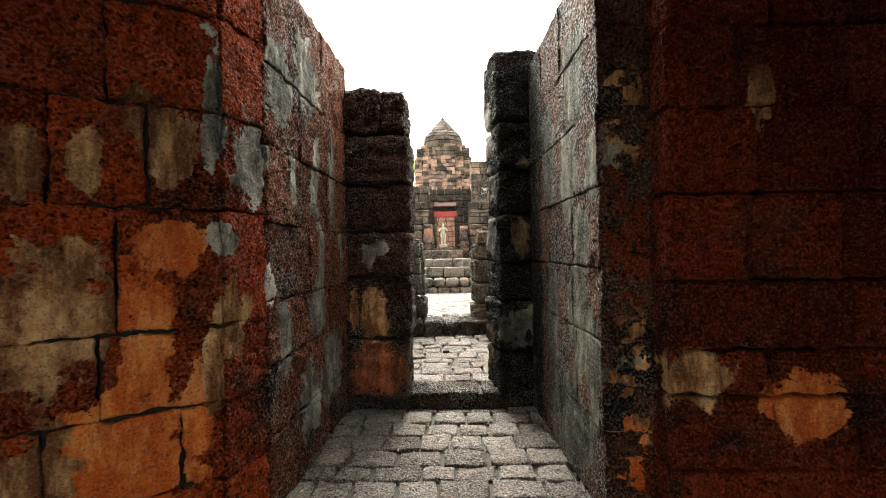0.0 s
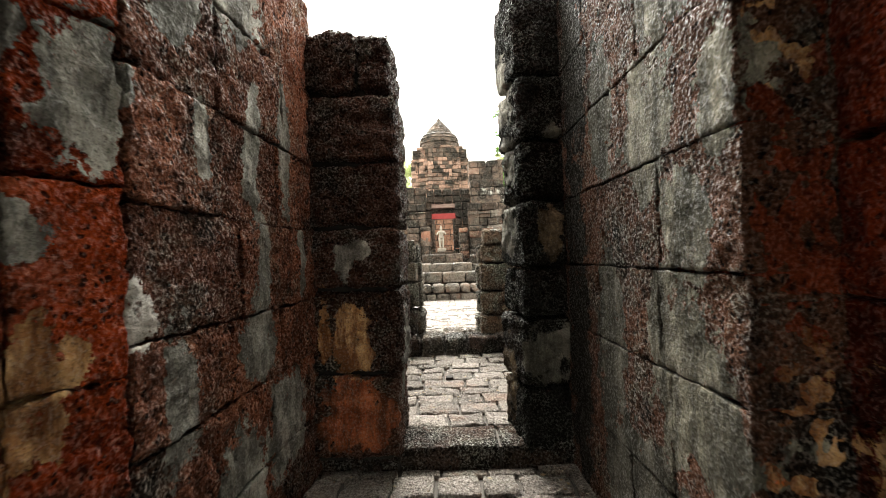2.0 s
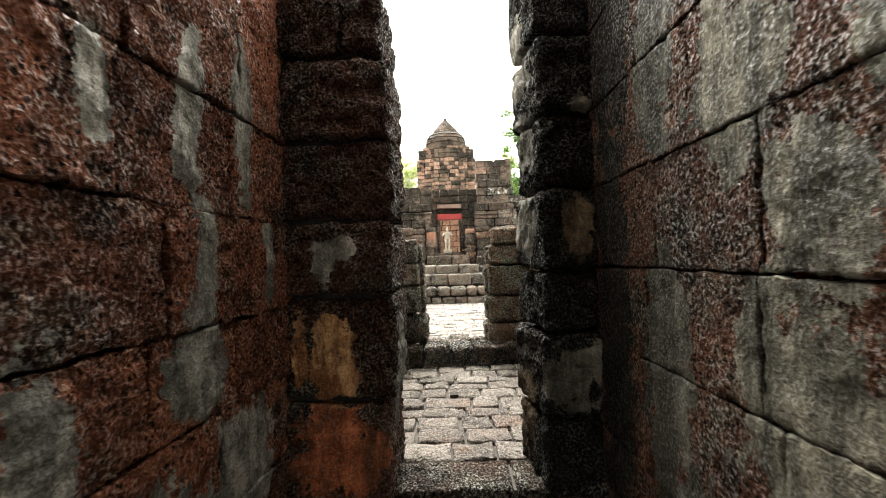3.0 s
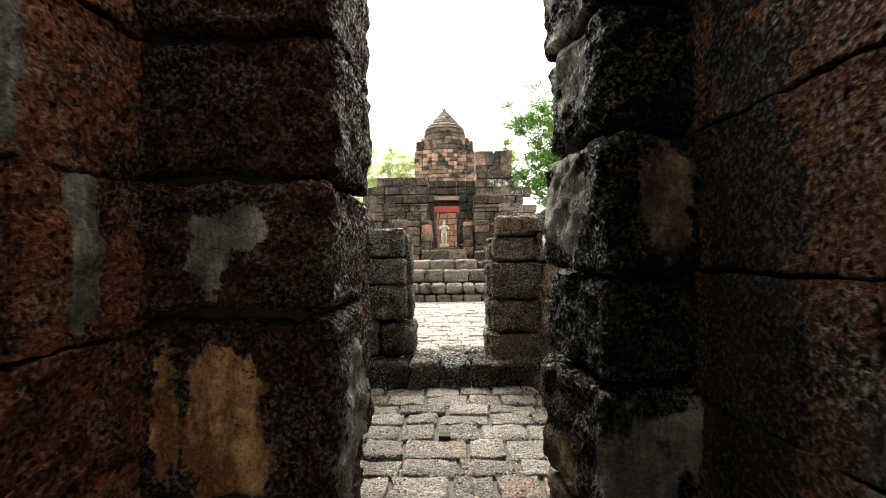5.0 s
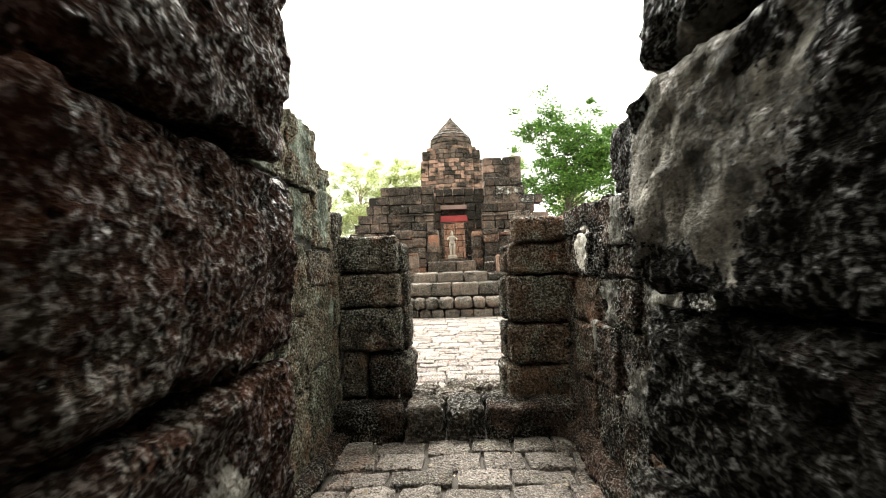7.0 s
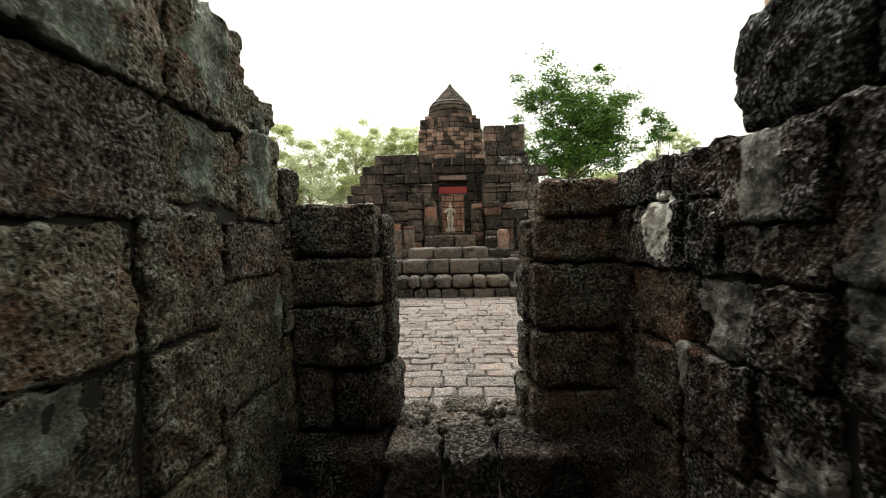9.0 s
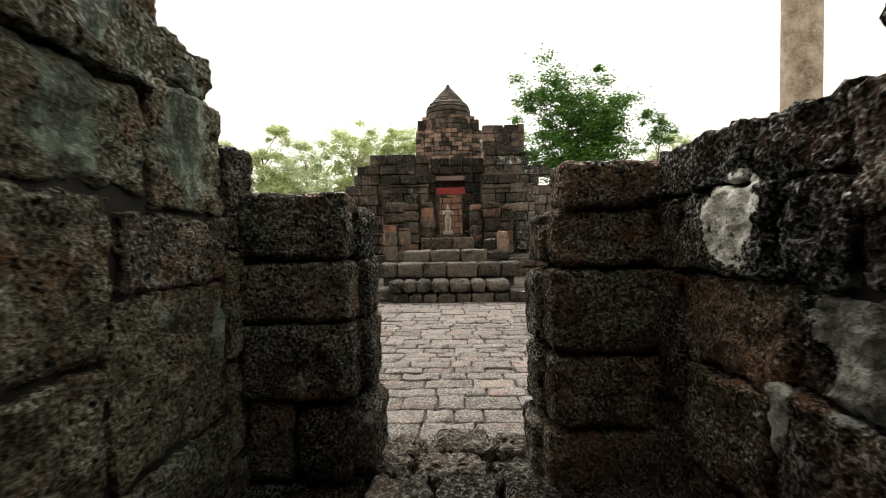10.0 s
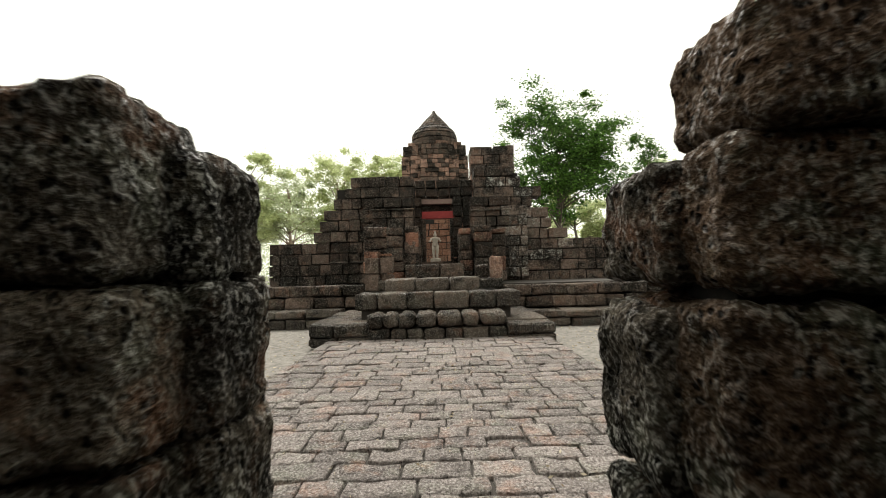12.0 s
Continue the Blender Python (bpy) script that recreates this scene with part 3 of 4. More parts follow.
# second passage
w2l = setting("wall_court_left", "grey lichened laterite blocks with a broken stepped top")


# face blocks: from, to along the wall, foot, head
LEFT_BLOCKS = [(6.71, 7.22, 1.30, 1.82), (6.86, 7.42, 1.84, 2.21), (7.43, 7.95, 1.79, 2.28), (7.28, 7.95, 1.50, 1.78), (7.22, 7.95, 0.85, 1.49), (6.72, 7.18, 0.78, 1.29),
               (6.05, 6.68, 1.31, 1.75), (6.08, 6.84, 1.76, 2.21), (6.86, 7.46, 2.22, 2.71), (7.44, 7.86, 2.29, 2.49), (6.04, 6.68, 0.8, 1.30), (6.0, 6.6, 0.1, 0.79), (6.61, 7.2, 0.1, 0.77),
               (7.21, 7.95, 0.1, 0.84), (6.1, 6.84, 2.22, 2.68), (6.2, 6.86, 2.69, 3.1), (7.96, 8.22, 0.1, 0.6), (7.96, 8.24, 0.61, 1.1), (7.96, 8.22, 1.11, 1.62), (7.96, 8.23, 1.63, 2.14)]
for k, (y0, y1, z0, z1) in enumerate(LEFT_BLOCKS):
    push = RNG.uniform(-0.025, 0.02)
    single(w2l, -0.5 + push, 0.01 + push, y0 - 0.004, y1 + 0.004, z0 - 0.004, z1 + 0.004, (COURT_L, COURT_L, COURT_L, GREY)[k % 4], "near", 0.02, 0.022, turn=RNG.uniform(-0.015, 0.015))
course_wall(w2l, (0.02, 5.05), (0.0, 6.03), [0.1, 0.6, 1.05, 1.5, 1.95, 2.4, 2.86, 3.2, 3.6], 0.6, GREY, (0.42, 0.66), "near", rounding=0.03, proud=0.025, rough=0.02, mats=[COURT_L, GREY])
core(w2l, (0.02, 5.05), (0.04, 8.15), 0, 2.0, 0.07, 0.55)
single(w2l, -0.14, 0.15, 5.4, 8.0, 0.08, 0.26, DARK, "near", 0.04, 0.08)
w2r = setting("wall_court_right", "dark laterite blocks streaked with white lichen")


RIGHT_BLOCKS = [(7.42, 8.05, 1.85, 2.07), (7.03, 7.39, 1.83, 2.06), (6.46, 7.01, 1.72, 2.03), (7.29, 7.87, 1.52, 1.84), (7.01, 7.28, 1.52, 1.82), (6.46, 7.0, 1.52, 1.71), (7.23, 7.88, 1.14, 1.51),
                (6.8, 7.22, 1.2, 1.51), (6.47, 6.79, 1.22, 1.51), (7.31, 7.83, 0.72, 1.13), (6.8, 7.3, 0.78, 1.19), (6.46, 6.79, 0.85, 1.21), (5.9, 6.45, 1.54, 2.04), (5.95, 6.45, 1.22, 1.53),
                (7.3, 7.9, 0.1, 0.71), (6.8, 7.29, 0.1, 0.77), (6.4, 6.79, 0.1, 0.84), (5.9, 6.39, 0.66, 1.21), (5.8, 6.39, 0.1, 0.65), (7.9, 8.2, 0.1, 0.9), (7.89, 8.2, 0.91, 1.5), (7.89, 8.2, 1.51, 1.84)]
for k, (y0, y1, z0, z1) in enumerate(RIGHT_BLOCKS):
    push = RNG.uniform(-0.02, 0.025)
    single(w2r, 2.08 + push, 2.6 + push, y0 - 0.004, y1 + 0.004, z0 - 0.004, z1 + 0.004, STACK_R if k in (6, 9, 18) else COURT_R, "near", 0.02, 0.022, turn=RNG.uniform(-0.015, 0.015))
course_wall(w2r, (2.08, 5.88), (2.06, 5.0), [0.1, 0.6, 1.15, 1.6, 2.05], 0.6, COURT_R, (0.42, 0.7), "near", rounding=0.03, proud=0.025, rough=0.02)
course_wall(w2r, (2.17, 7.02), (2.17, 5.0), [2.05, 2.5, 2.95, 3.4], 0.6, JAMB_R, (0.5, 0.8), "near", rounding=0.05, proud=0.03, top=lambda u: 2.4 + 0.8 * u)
core(w2r, (2.08, 8.15), (2.06, 5.0), 0, 1.98, 0.07, 0.55)
single(w2r, 1.96, 2.25, 5.2, 8.0, 0.08, 0.34, DARK, "near", 0.04, 0.08)

# second sill and its broken jambs
sill_2 = thing("sill_court", "row of worn laterite sill blocks lit on top", "step", "structure")
for x0, x1 in ((-0.05, 0.60), (0.60, 0.955), (0.955, 1.30), (1.30, 2.1)):
    single(sill_2, x0 + 0.01, x1 - 0.01, 7.8, 8.22, 0.1, 0.43 + RNG.uniform(-0.01, 0.01), STEP if 0.5 < x0 < 1.2 else DARK, "near", 0.018, 0.04)
for x0, x1, y0, y1 in ((0.5, 0.83, 8.24, 8.5), (0.84, 1.25, 8.24, 8.52), (1.26, 1.62, 8.24, 8.48), (0.45, 0.9, 8.52, 8.8), (0.92, 1.3, 8.54, 8.82), (1.31, 1.6, 8.5, 8.8)):
    single(sill_2, x0, x1, y0, y1, 0.1, 0.415 + RNG.uniform(-0.03, 0.015), STEP, "near", 0.025, 0.05)
single(sill_2, 0.2, 1.95, 8.84, 9.12, -0.05, 0.22, STEP, "near", 0.02, 0.04)

sl = setting("door_stack_left", "low stack of squared laterite blocks beside the opening")
for i, (z0, z1, x1) in enumerate(((0.42, 0.86, 0.63), (0.86, 1.26, 0.63), (1.26, 1.575, 0.62), (1.575, 1.925, 0.60))):
    if i == 0:
        single(sl, 0.0, 0.24, 8.1, 8.6, z0, z1, GREY, "near", 0.013, 0.03)
        single(sl, 0.25, 0.55, 8.06, 8.5, z0, z1 - 0.04, DARK, "near", 0.013, 0.06)
        single(sl, 0.48, 0.66, 8.15, 8.6, z0, z1 - 0.03, GREY, "near", 0.013, 0.07)
    else:
        single(sl, -0.02, x1 - 0.06, 8.06, 8.4, z0, z1 - 0.008, GREY, "near", 0.013, 0.03)
        single(sl, x1 - 0.16, x1, 8.26, 8.58, z0 - 0.02, z1 + 0.004 - 0.07 * (i == 3), GREY, "near", 0.013, 0.04)
core(sl, (0.0, 8.2), (0.45, 8.2), 0.3, 1.78, 0.0, 0.3)
sr = setting("door_stack_right", "stack of dark laterite blocks with a white-streaked cap")
for i, (z0, z1, x0) in enumerate(((0.36, 0.7, 1.53), (0.7, 1.08, 1.55), (1.08, 1.52, 1.55), (1.52, 1.825, 1.57))):
    single(sr, x0 + 0.0, 2.12, 8.1, 8.5, z0, z1 - 0.01, STACK_R, "near", 0.013, 0.035)
    single(sr, x0 - 0.05, x0 + 0.09, 8.27, 8.64, z0 + 0.015, z1 - 0.02, GREY, "near", 0.013, 0.04)
single(sr, 1.60, 2.16, 8.06, 8.4, 1.81, 2.05, STACK_R, "near", 0.013, 0.045)
single(sr, 2.06, 2.45, 8.2, 8.6, 1.4, 2.02, DARK, "near", 0.015, 0.05)
core(sr, (1.64, 8.22), (2.1, 8.22), 0.3, 1.75, 0.0, 0.3)

# outer face of the enclosure beside the opening
outer = setting("wall_enclosure", "weathered laterite enclosure wall facing the court")
for a, b in (((-0.05, 8.62), (-9.0, 8.62)), ((11.0, 8.66), (2.15, 8.66))):
    course_wall(outer, a, b, steps_of(-0.2, 1.8, 0.4), 0.45, GREY, (0.5, 0.9), "far")
    core(outer, a, b, -0.2, 1.7, 0.05, 0.4)

# ---- stairs and platform of the temple porch ----
stair = thing("stair_platform", "stepped platform of worn laterite blocks before the shrine", "stairs", "structure")
course_wall(stair, (-2.05, 17.68), (-0.55, 17.68), [-0.12, 0.1, 0.42], 0.9, STEP, (0.5, 0.8), "far", rounding=0.05)
course_wall(stair, (2.45, 17.5), (3.55, 17.5), [-0.12, 0.1, 0.36], 0.9, STEP, (0.5, 0.8), "far", rounding=0.05)
course_wall(stair, (-0.7, 17.62), (2.5, 17.62), [-0.1, 0.28], 0.85, STEP, (0.36, 0.62), "mid", rounding=0.05, rough=0.025, proud=0.03)
course_wall(stair, (-0.72, 17.6), (2.5, 17.6), [0.28, 0.63], 0.9, STEP, (0.34, 0.62), "mid", rounding=0.08, rough=0.035, proud=0.04)
course_wall(stair, (-2.05, 18.6), (-0.8, 18.5), [0, 0.42], 0.9, STEP, (0.5, 0.8), "far")
course_wall(stair, (2.7, 18.4), (3.6, 18.4), [0, 0.36], 0.9, STEP, (0.5, 0.8), "far")
course_wall(stair, (-1.15, 18.5), (2.93, 18.5), [0.62, 1.05], 0.9, STEP, (0.5, 0.95), "mid", rounding=0.05, rough=0.02)
course_wall(stair, (-0.5, 19.4), (2.02, 19.4), [1.0, 1.38], 1.6, STEP, (0.5, 1.0), "mid", rounding=0.05, rough=0.02)
course_wall(stair, (-1.15, 20.6), (2.8, 20.6), [1.0, 1.31], 1.7, STEP, (0.6, 1.0), "far")
course_wall(stair, (-0.2, 22.2), (1.75, 22.2), [1.28, 1.78], 1.3, TEMPLE, (0.8, 1.4), "mid", rounding=0.06, rough=0.02)
part("stair_core", box_mesh("stair_core", -1.0, 2.7, 18.7, 27.2, -0.2, 0.93, JOINT), stair)
part("stair_core", box_mesh("stair_core", -0.1, 1.7, 22.8, 38, 0.9, 1.74, JOINT), stair)
# wide side terraces in two tiers
course_wall(stair, (-14, 21.6), (-2.2, 21.6), [-0.2, 0.14, 0.42], 1.0, STEP, (0.5, 1.0), "far", rounding=0.06, rough=0.03)
course_wall(stair, (-14, 22.4), (-1.6, 22.4), [0.4, 0.78, 1.16], 1.2, TEMPLE, (0.5, 1.0), "far", rounding=0.06, rough=0.03)
course_wall(stair, (3.4, 20.8), (14, 20.8), [-0.2, 0.08, 0.3], 1.2, STEP, (0.5, 1.0), "far", rounding=0.06, rough=0.03)
course_wall(stair, (3.0, 21.9), (14, 21.9), [0.3, 0.68, 1.04], 1.2, TEMPLE, (0.5, 1.0), "far", rounding=0.06, rough=0.03)
part("stair_core", box_mesh("stair_core", -14, 14, 23.0, 28.0, -0.2, 1.05, JOINT), stair)
course_wall(stair, (-2.05, 20.8), (-2.05, 17.9), [-0.1, 0.42], 0.9, STEP, (0.6, 1.0), "far")
course_wall(stair, (3.55, 17.7), (3.55, 20.6), [-0.1, 0.34], 0.9, STEP, (0.6, 1.0), "far")
part("stair_core", box_mesh("stair_core", -2.0, 3.5, 18.2, 22.0, -0.2, 0.37, STEP), stair)

# ---- the gate tower's ruined front ----
front = thing("shrine_front", "ruined laterite gate building with a timber-propped doorway", "temple", at=(0.8, 27, 0))
H = 0.44
# door surround, its recess shade painted in with the darker stone
course_wall(front, (-0.15, 26.9), (0.2, 26.9), steps_of(1.2, 4.75, H), 0.9, TEMPLE_DARK, (0.3, 0.5), "far", gap=0.024, proud=0.06, rounding=0.03)
course_wall(front, (1.5, 26.9), (2.42, 26.9), steps_of(1.2, 4.75, H), 0.9, TEMPLE_DARK, (0.35, 0.5), "far", gap=0.024, proud=0.06, rounding=0.03)
course_wall(front, (-0.1, 26.95), (2.42, 26.95), steps_of(4.75, 5.5, 0.38), 0.9, TEMPLE_DARK, (0.4, 0.6), "far", gap=0.024, proud=0.06, rounding=0.03, top=lambda u: 5.55 - 0.1 * (u > 2.1))
single(front, 0.12, 1.58, 27.1, 27.5, 4.45, 4.68, PALE_WOOD, "far", 0.005, 0.02, "upper_beam", 0, "pale weathered timber beam")
single(front, 0.12, 1.6, 27.0, 27.4, 3.8, 4.12, RED_PAINT, "far", 0.003, 0.015, "lintel", 0, "red painted timber lintel")
# dark filler block in place of the shadow between the beams
single(front, 0.16, 1.54, 27.4, 27.9, 4.1, 4.47, DARK, "far", 0.01, 0.03)
single(front, 0.18, 0.33, 26.95, 27.4, 1.8, 3.82, TEMPLE, "far", 0.01, 0.02, "door_post")
single(front, 1.38, 1.52, 26.95, 27.4, 1.8, 3.82, DARK, "far", 0.01, 0.02, "door_post")
single(front, 0.1, 1.6, 26.6, 27.4, 1.72, 1.94, TEMPLE, "far", 0.01, 0.03, "threshold")
# left block, stepping down outwards


def left_top(u):
    x = -6.3 + u
    return 2.95 if x < -4.6 else 3.5 if x < -4.1 else 4.3 if x < -3.65 else 4.9 if x < -3.3 else 5.62 if -2.1 < x < -1.4 else 5.45


course_wall(front, (-6.3, 26.5), (-0.12, 26.5), steps_of(1.0, 5.62, H), 1.0, TEMPLE, (0.34, 0.85), "far", gap=0.024, proud=0.06, rounding=0.03, top=left_top, mats=[TEMPLE, TEMPLE, TEMPLE, TEMPLE_DARK])
core(front, (-3.4, 26.65), (-0.12, 26.65), 1.0, 5.1, 0.0, 0.7)
core(front, (-6.2, 26.65), (-3.4, 26.65), 1.0, 2.7, 0.0, 0.7)
course_wall(front, (-1.75, 25.6), (-0.1, 25.6), steps_of(1.2, 4.55, 0.42), 1.4, TEMPLE, (0.4, 0.8), "far", gap=0.024, proud=0.06, rounding=0.03, mats=[TEMPLE, TEMPLE, TEMPLE_DARK])
course_wall(front, (-2.2, 26.2), (-1.75, 26.2), steps_of(1.2, 4.0, 0.42), 0.8, TEMPLE, (0.4, 0.6), "far", gap=0.024, proud=0.06, rounding=0.03)


def right_top(u):
    x = 2.42 + u
    return 5.9 if x < 4.3 else 5.65 if x < 4.6 else 5.0 if x < 5.25 else 4.1 if x < 5.7 else 3.25 if x < 6.3 else 2.75


course_wall(front, (2.42, 26.4), (9.5, 26.4), steps_of(1.0, 5.9, H), 1.0, TEMPLE, (0.34, 0.85), "far", gap=0.024, proud=0.06, rounding=0.03, top=right_top, mats=[TEMPLE, TEMPLE, TEMPLE_GREY])
core(front, (2.5, 26.5), (4.3, 26.5), 1.0, 5.6, 0.0, 0.7)
core(front, (4.3, 26.5), (9.4, 26.5), 1.0, 2.5, 0.0, 0.7)
course_wall(front, (2.2, 25.5), (3.75, 25.5), steps_of(1.2, 4.5, 0.42), 1.4, TEMPLE, (0.4, 0.8), "far", gap=0.024, proud=0.06, rounding=0.03, mats=[TEMPLE, TEMPLE_GREY, TEMPLE_DARK])
course_wall(front, (3.75, 26.2), (4.6, 26.2), steps_of(1.2, 4.2, 0.42), 0.8, TEMPLE_GREY, (0.4, 0.6), "far", gap=0.024, proud=0.06, rounding=0.03)
porch = thing("porch_ruin", "low broken porch walls of weathered laterite before the doorway", "ruin", at=(0.8, 23.4, 1.1))
# flank walls of the porch with pillars
course_wall(porch, (-1.8, 23.7), (-0.9, 23.7), steps_of(1.15, 3.2, 0.42), 2.2, TEMPLE, (0.4, 0.8), "far", gap=0.024, proud=0.06, rounding=0.03)
# piers of the porch, each a stack of single blocks at its own depth
for x0, x1, y, top in ((-0.88, -0.32, 23.1, 3.1), (-0.28, 0.19, 23.3, 3.16), (1.66, 2.08, 23.3, 3.05), (2.14, 2.74, 22.9, 3.1), (2.8, 3.3, 23.5, 3.0), (-1.72, -1.2, 23.2, 2.3)):
    z = 1.15
    while z < top - 0.1:
        h = min(RNG.uniform(0.34, 0.56), top - z)
        if top - z - h < 0.15:
            h = top - z
        dx = RNG.uniform(-0.025, 0.025)
        single(porch, x0 + dx, x1 + dx, y + RNG.uniform(-0.04, 0.04), y + 0.75, z, z + h - 0.015, RNG.choice((TEMPLE, TEMPLE, TEMPLE_DARK, TEMPLE_WARM)), "mid", 0.015, 0.03)
        z += h
course_wall(porch, (0.15, 23.3), (0.15, 26.9), steps_of(1.7, 3.1, 0.47), 0.5, TEMPLE, (0.5, 0.9), "far", gap=0.024, proud=0.06, rounding=0.03)
course_wall(porch, (2.1, 23.9), (3.35, 23.9), steps_of(1.1, 3.02, 0.42), 1.6, TEMPLE, (0.4, 0.7), "far", gap=0.024, proud=0.06, rounding=0.03)
course_wall(porch, (1.68, 26.9), (1.68, 23.4), steps_of(1.7, 3.05, 0.45), 0.4, TEMPLE, (0.5, 0.9), "far", gap=0.024, proud=0.06, rounding=0.03)
# thin ledge courses added to imitate the lit top edges of the walls
for x0, x1, y, z in ((-1.8, -0.05, 25.5, 4.02), (2.15, 3.8, 25.4, 3.9), (-3.6, -1.9, 25.9, 1.95)):
    course_wall(porch, (x0, y), (x1, y), [z - 0.02, z + 0.09], 0.7, STEP, (0.5, 0.9), "far", gap=0.02)
# stubs of pillars at the stair head
course_wall(porch, (-1.25, 20.6), (-0.82, 20.6), [1.0, 1.5, 2.0], 0.5, TEMPLE, (0.4, 0.5), "far", gap=0.024, proud=0.06, rounding=0.03)
course_wall(porch, (-0.8, 20.7), (-0.42, 20.7), [1.0, 1.5, 2.02], 0.5, TEMPLE, (0.4, 0.5), "far", gap=0.024, proud=0.06, rounding=0.03)
single(porch, -0.82, -0.45, 20.65, 21.0, 2.02, 2.1, BROWN_STONE, "far", 0.02, 0.03)
single(porch, 2.42, 2.8, 20.6, 21.1, 1.0, 1.95, TOWER, "mid", 0.04, 0.08)
single(porch, 2.0, 2.4, 20.9, 21.3, 1.1, 1.7, TEMPLE, "mid", 0.03, 0.06)
course_wall(porch, (-3.6, 26.0), (-2.0, 26.0), [1.1, 1.5, 1.95], 1.0, TEMPLE, (0.5, 0.8), "far", gap=0.024, proud=0.06, rounding=0.03)
pier = thing("stone_pier", "tall broken laterite pier standing above the gate wall", "pier", at=(3.6, 30.4, 0))
part("pier_core", stone_mesh(2.1, 1.4, 5.2, TEMPLE, "mid", 0.02, 0.08, 5.0, "pier_core"), pier).location = (3.65, 30.85, 2.45)
# standing pier on the far side of the gate
course_wall(pier, (2.55, 30.0), (4.75, 30.0), steps_of(5.0, 7.75, 0.5), 1.6, TOWER, (0.5, 0.8), "far", gap=0.024, proud=0.06, rounding=0.03, mats=[TOWER, TEMPLE, TEMPLE], top=lambda u: 7.9)
course_wall(pier, (4.75, 30.0), (4.75, 31.5), steps_of(5.0, 7.7, 0.5), 0.6, TEMPLE, (0.5, 0.8), "far", gap=0.024, proud=0.06, rounding=0.03)

# inner hall wall behind the statue
hall = thing("hall_wall", "brown laterite wall of the inner shrine behind the statue", "wall", "structure")
course_wall(hall, (-1.6, 38.4), (2.8, 38.4), steps_of(1.7, 5.2, 0.42), 0.6, BROWN_STONE, (0.5, 0.8), "far", gap=0.024, proud=0.06, rounding=0.03)
core(hall, (-1.6, 38.4), (2.8, 38.4), 1.7, 5.2, 0.05, 0.5)

# ---- main tower ----
tower = thing("prasat_tower", "tall redented laterite shrine tower with a ringed lotus crown", "tower", at=(0.5, 47, 0))
TX, TY = 0.5, 47.0
tiers = [(8.2, 11.8, 3.0), (11.8, 12.75, 2.84), (12.75, 13.05, 2.4)]
part("tower_base", stone_mesh(6.4, 5.6, 8.4, TOWER, "mid", 0.02, 0.1, 3.0, "tower_base"), tower).location = (TX, TY + 3.2, 4.05)
for z0, z1, half in tiers:
    zs = steps_of(z0, z1, 0.42)
    for f0, f1, back in ((-0.42, 0.42, 0.0), (-0.72, -0.42, 0.35), (0.42, 0.72, 0.35), (-1.0, -0.72, 0.8), (0.72, 1.0, 0.8)):
        course_wall(tower, (TX + f0 * half, TY + back), (TX + f1 * half, TY + back), zs, 0.7, TOWER, (0.4, 0.7), "far", gap=0.024, proud=0.06, rounding=0.03, mats=[TOWER, TOWER, TEMPLE] if z0 < 11 else [TEMPLE, TEMPLE, TOWER])
    for sx in (-1, 1):
        a, b = (TX + sx * half, TY + 0.8), (TX + sx * half, TY + 4.5)
        course_wall(tower, *((b, a) if sx < 0 else (a, b)), zs, 0.7, TOWER, (1.1, 1.6), "far", gap=0.024, proud=0.06, rounding=0.03)
    part("tower_core", box_mesh("tower_core", TX - half + 0.7, TX + half - 0.7, TY + 0.9, TY + 5.4, z0, z1, CORE), tower)
cy = TY + 2.3
# rounded shoulder and the ringed lotus crown
def ring_mesh(profile, seed, n=40):
    verts, faces = [], []
    for z, r in profile:
        for k in range(n):
            a = 2 * math.pi * k / n
            q = r * (1 + 0.025 * noise.noise(Vector((math.cos(a) * 3, math.sin(a) * 3, z * 2 + seed))))
            verts.append((TX + q * math.cos(a), cy + q * math.sin(a), z))
    for i in range(len(profile) - 1):
        for k in range(n):
            p, q = i * n + k, i * n + (k + 1) % n
            faces.append((p, q, q + n, p + n))
    faces.append(tuple(range(n))[::-1])
    faces.append(tuple((len(profile) - 1) * n + k for k in range(n)))
    return mesh_of("crown_ring", verts, faces, TEMPLE)


for k, (z0, z1, r0, r1) in enumerate(((12.9, 13.5, 2.04, 2.1), (13.52, 13.98, 2.1, 2.06), (14.0, 14.34, 2.04, 1.9), (14.36, 14.6, 1.86, 1.66), (14.62, 14.93, 1.5, 1.36), (14.95, 15.16, 1.26, 1.2), (15.18, 15.4, 1.05, 0.98),
                                      (15.42, 15.64, 0.84, 0.76), (15.66, 15.86, 0.62, 0.54), (15.88, 16.06, 0.42, 0.34), (16.08, 16.4, 0.24, 0.12))):
    part("crown_ring", ring_mesh([(z0 - 0.02, r0 * 0.9), (z0 + 0.03, r0), (z1 - 0.06, r1 + 0.02), (z1, r1 * 0.95), (z1 + 0.02, r1 * 0.86)], k), tower)


# ---- statue in the inner shrine ----
def lathe(rings, n=14):
    """Rings of (x, y, z, rx, ry) skinned into one closed form."""
    verts, faces = [], []
    for x, y, z, rx, ry in rings:
        for k in range(n):
            a = 2 * math.pi * k / n
            verts.append((x + rx * math.cos(a), y + ry * math.sin(a), z))
    for i in range(len(rings) - 1):
        for k in range(n):
            p, q = i * n + k, i * n + (k + 1) % n
            faces.append((p, q, q + n, p + n))
    faces.append(tuple(range(n))[::-1])
    faces.append(tuple((len(rings) - 1) * n + k for k in range(n)))
    return verts, faces


def joined(pieces):
    verts, faces = [], []
    for v, f in pieces:
        k = len(verts)
        verts += v
        faces += [tuple(i + k for i in q) for q in f]
    return verts, faces


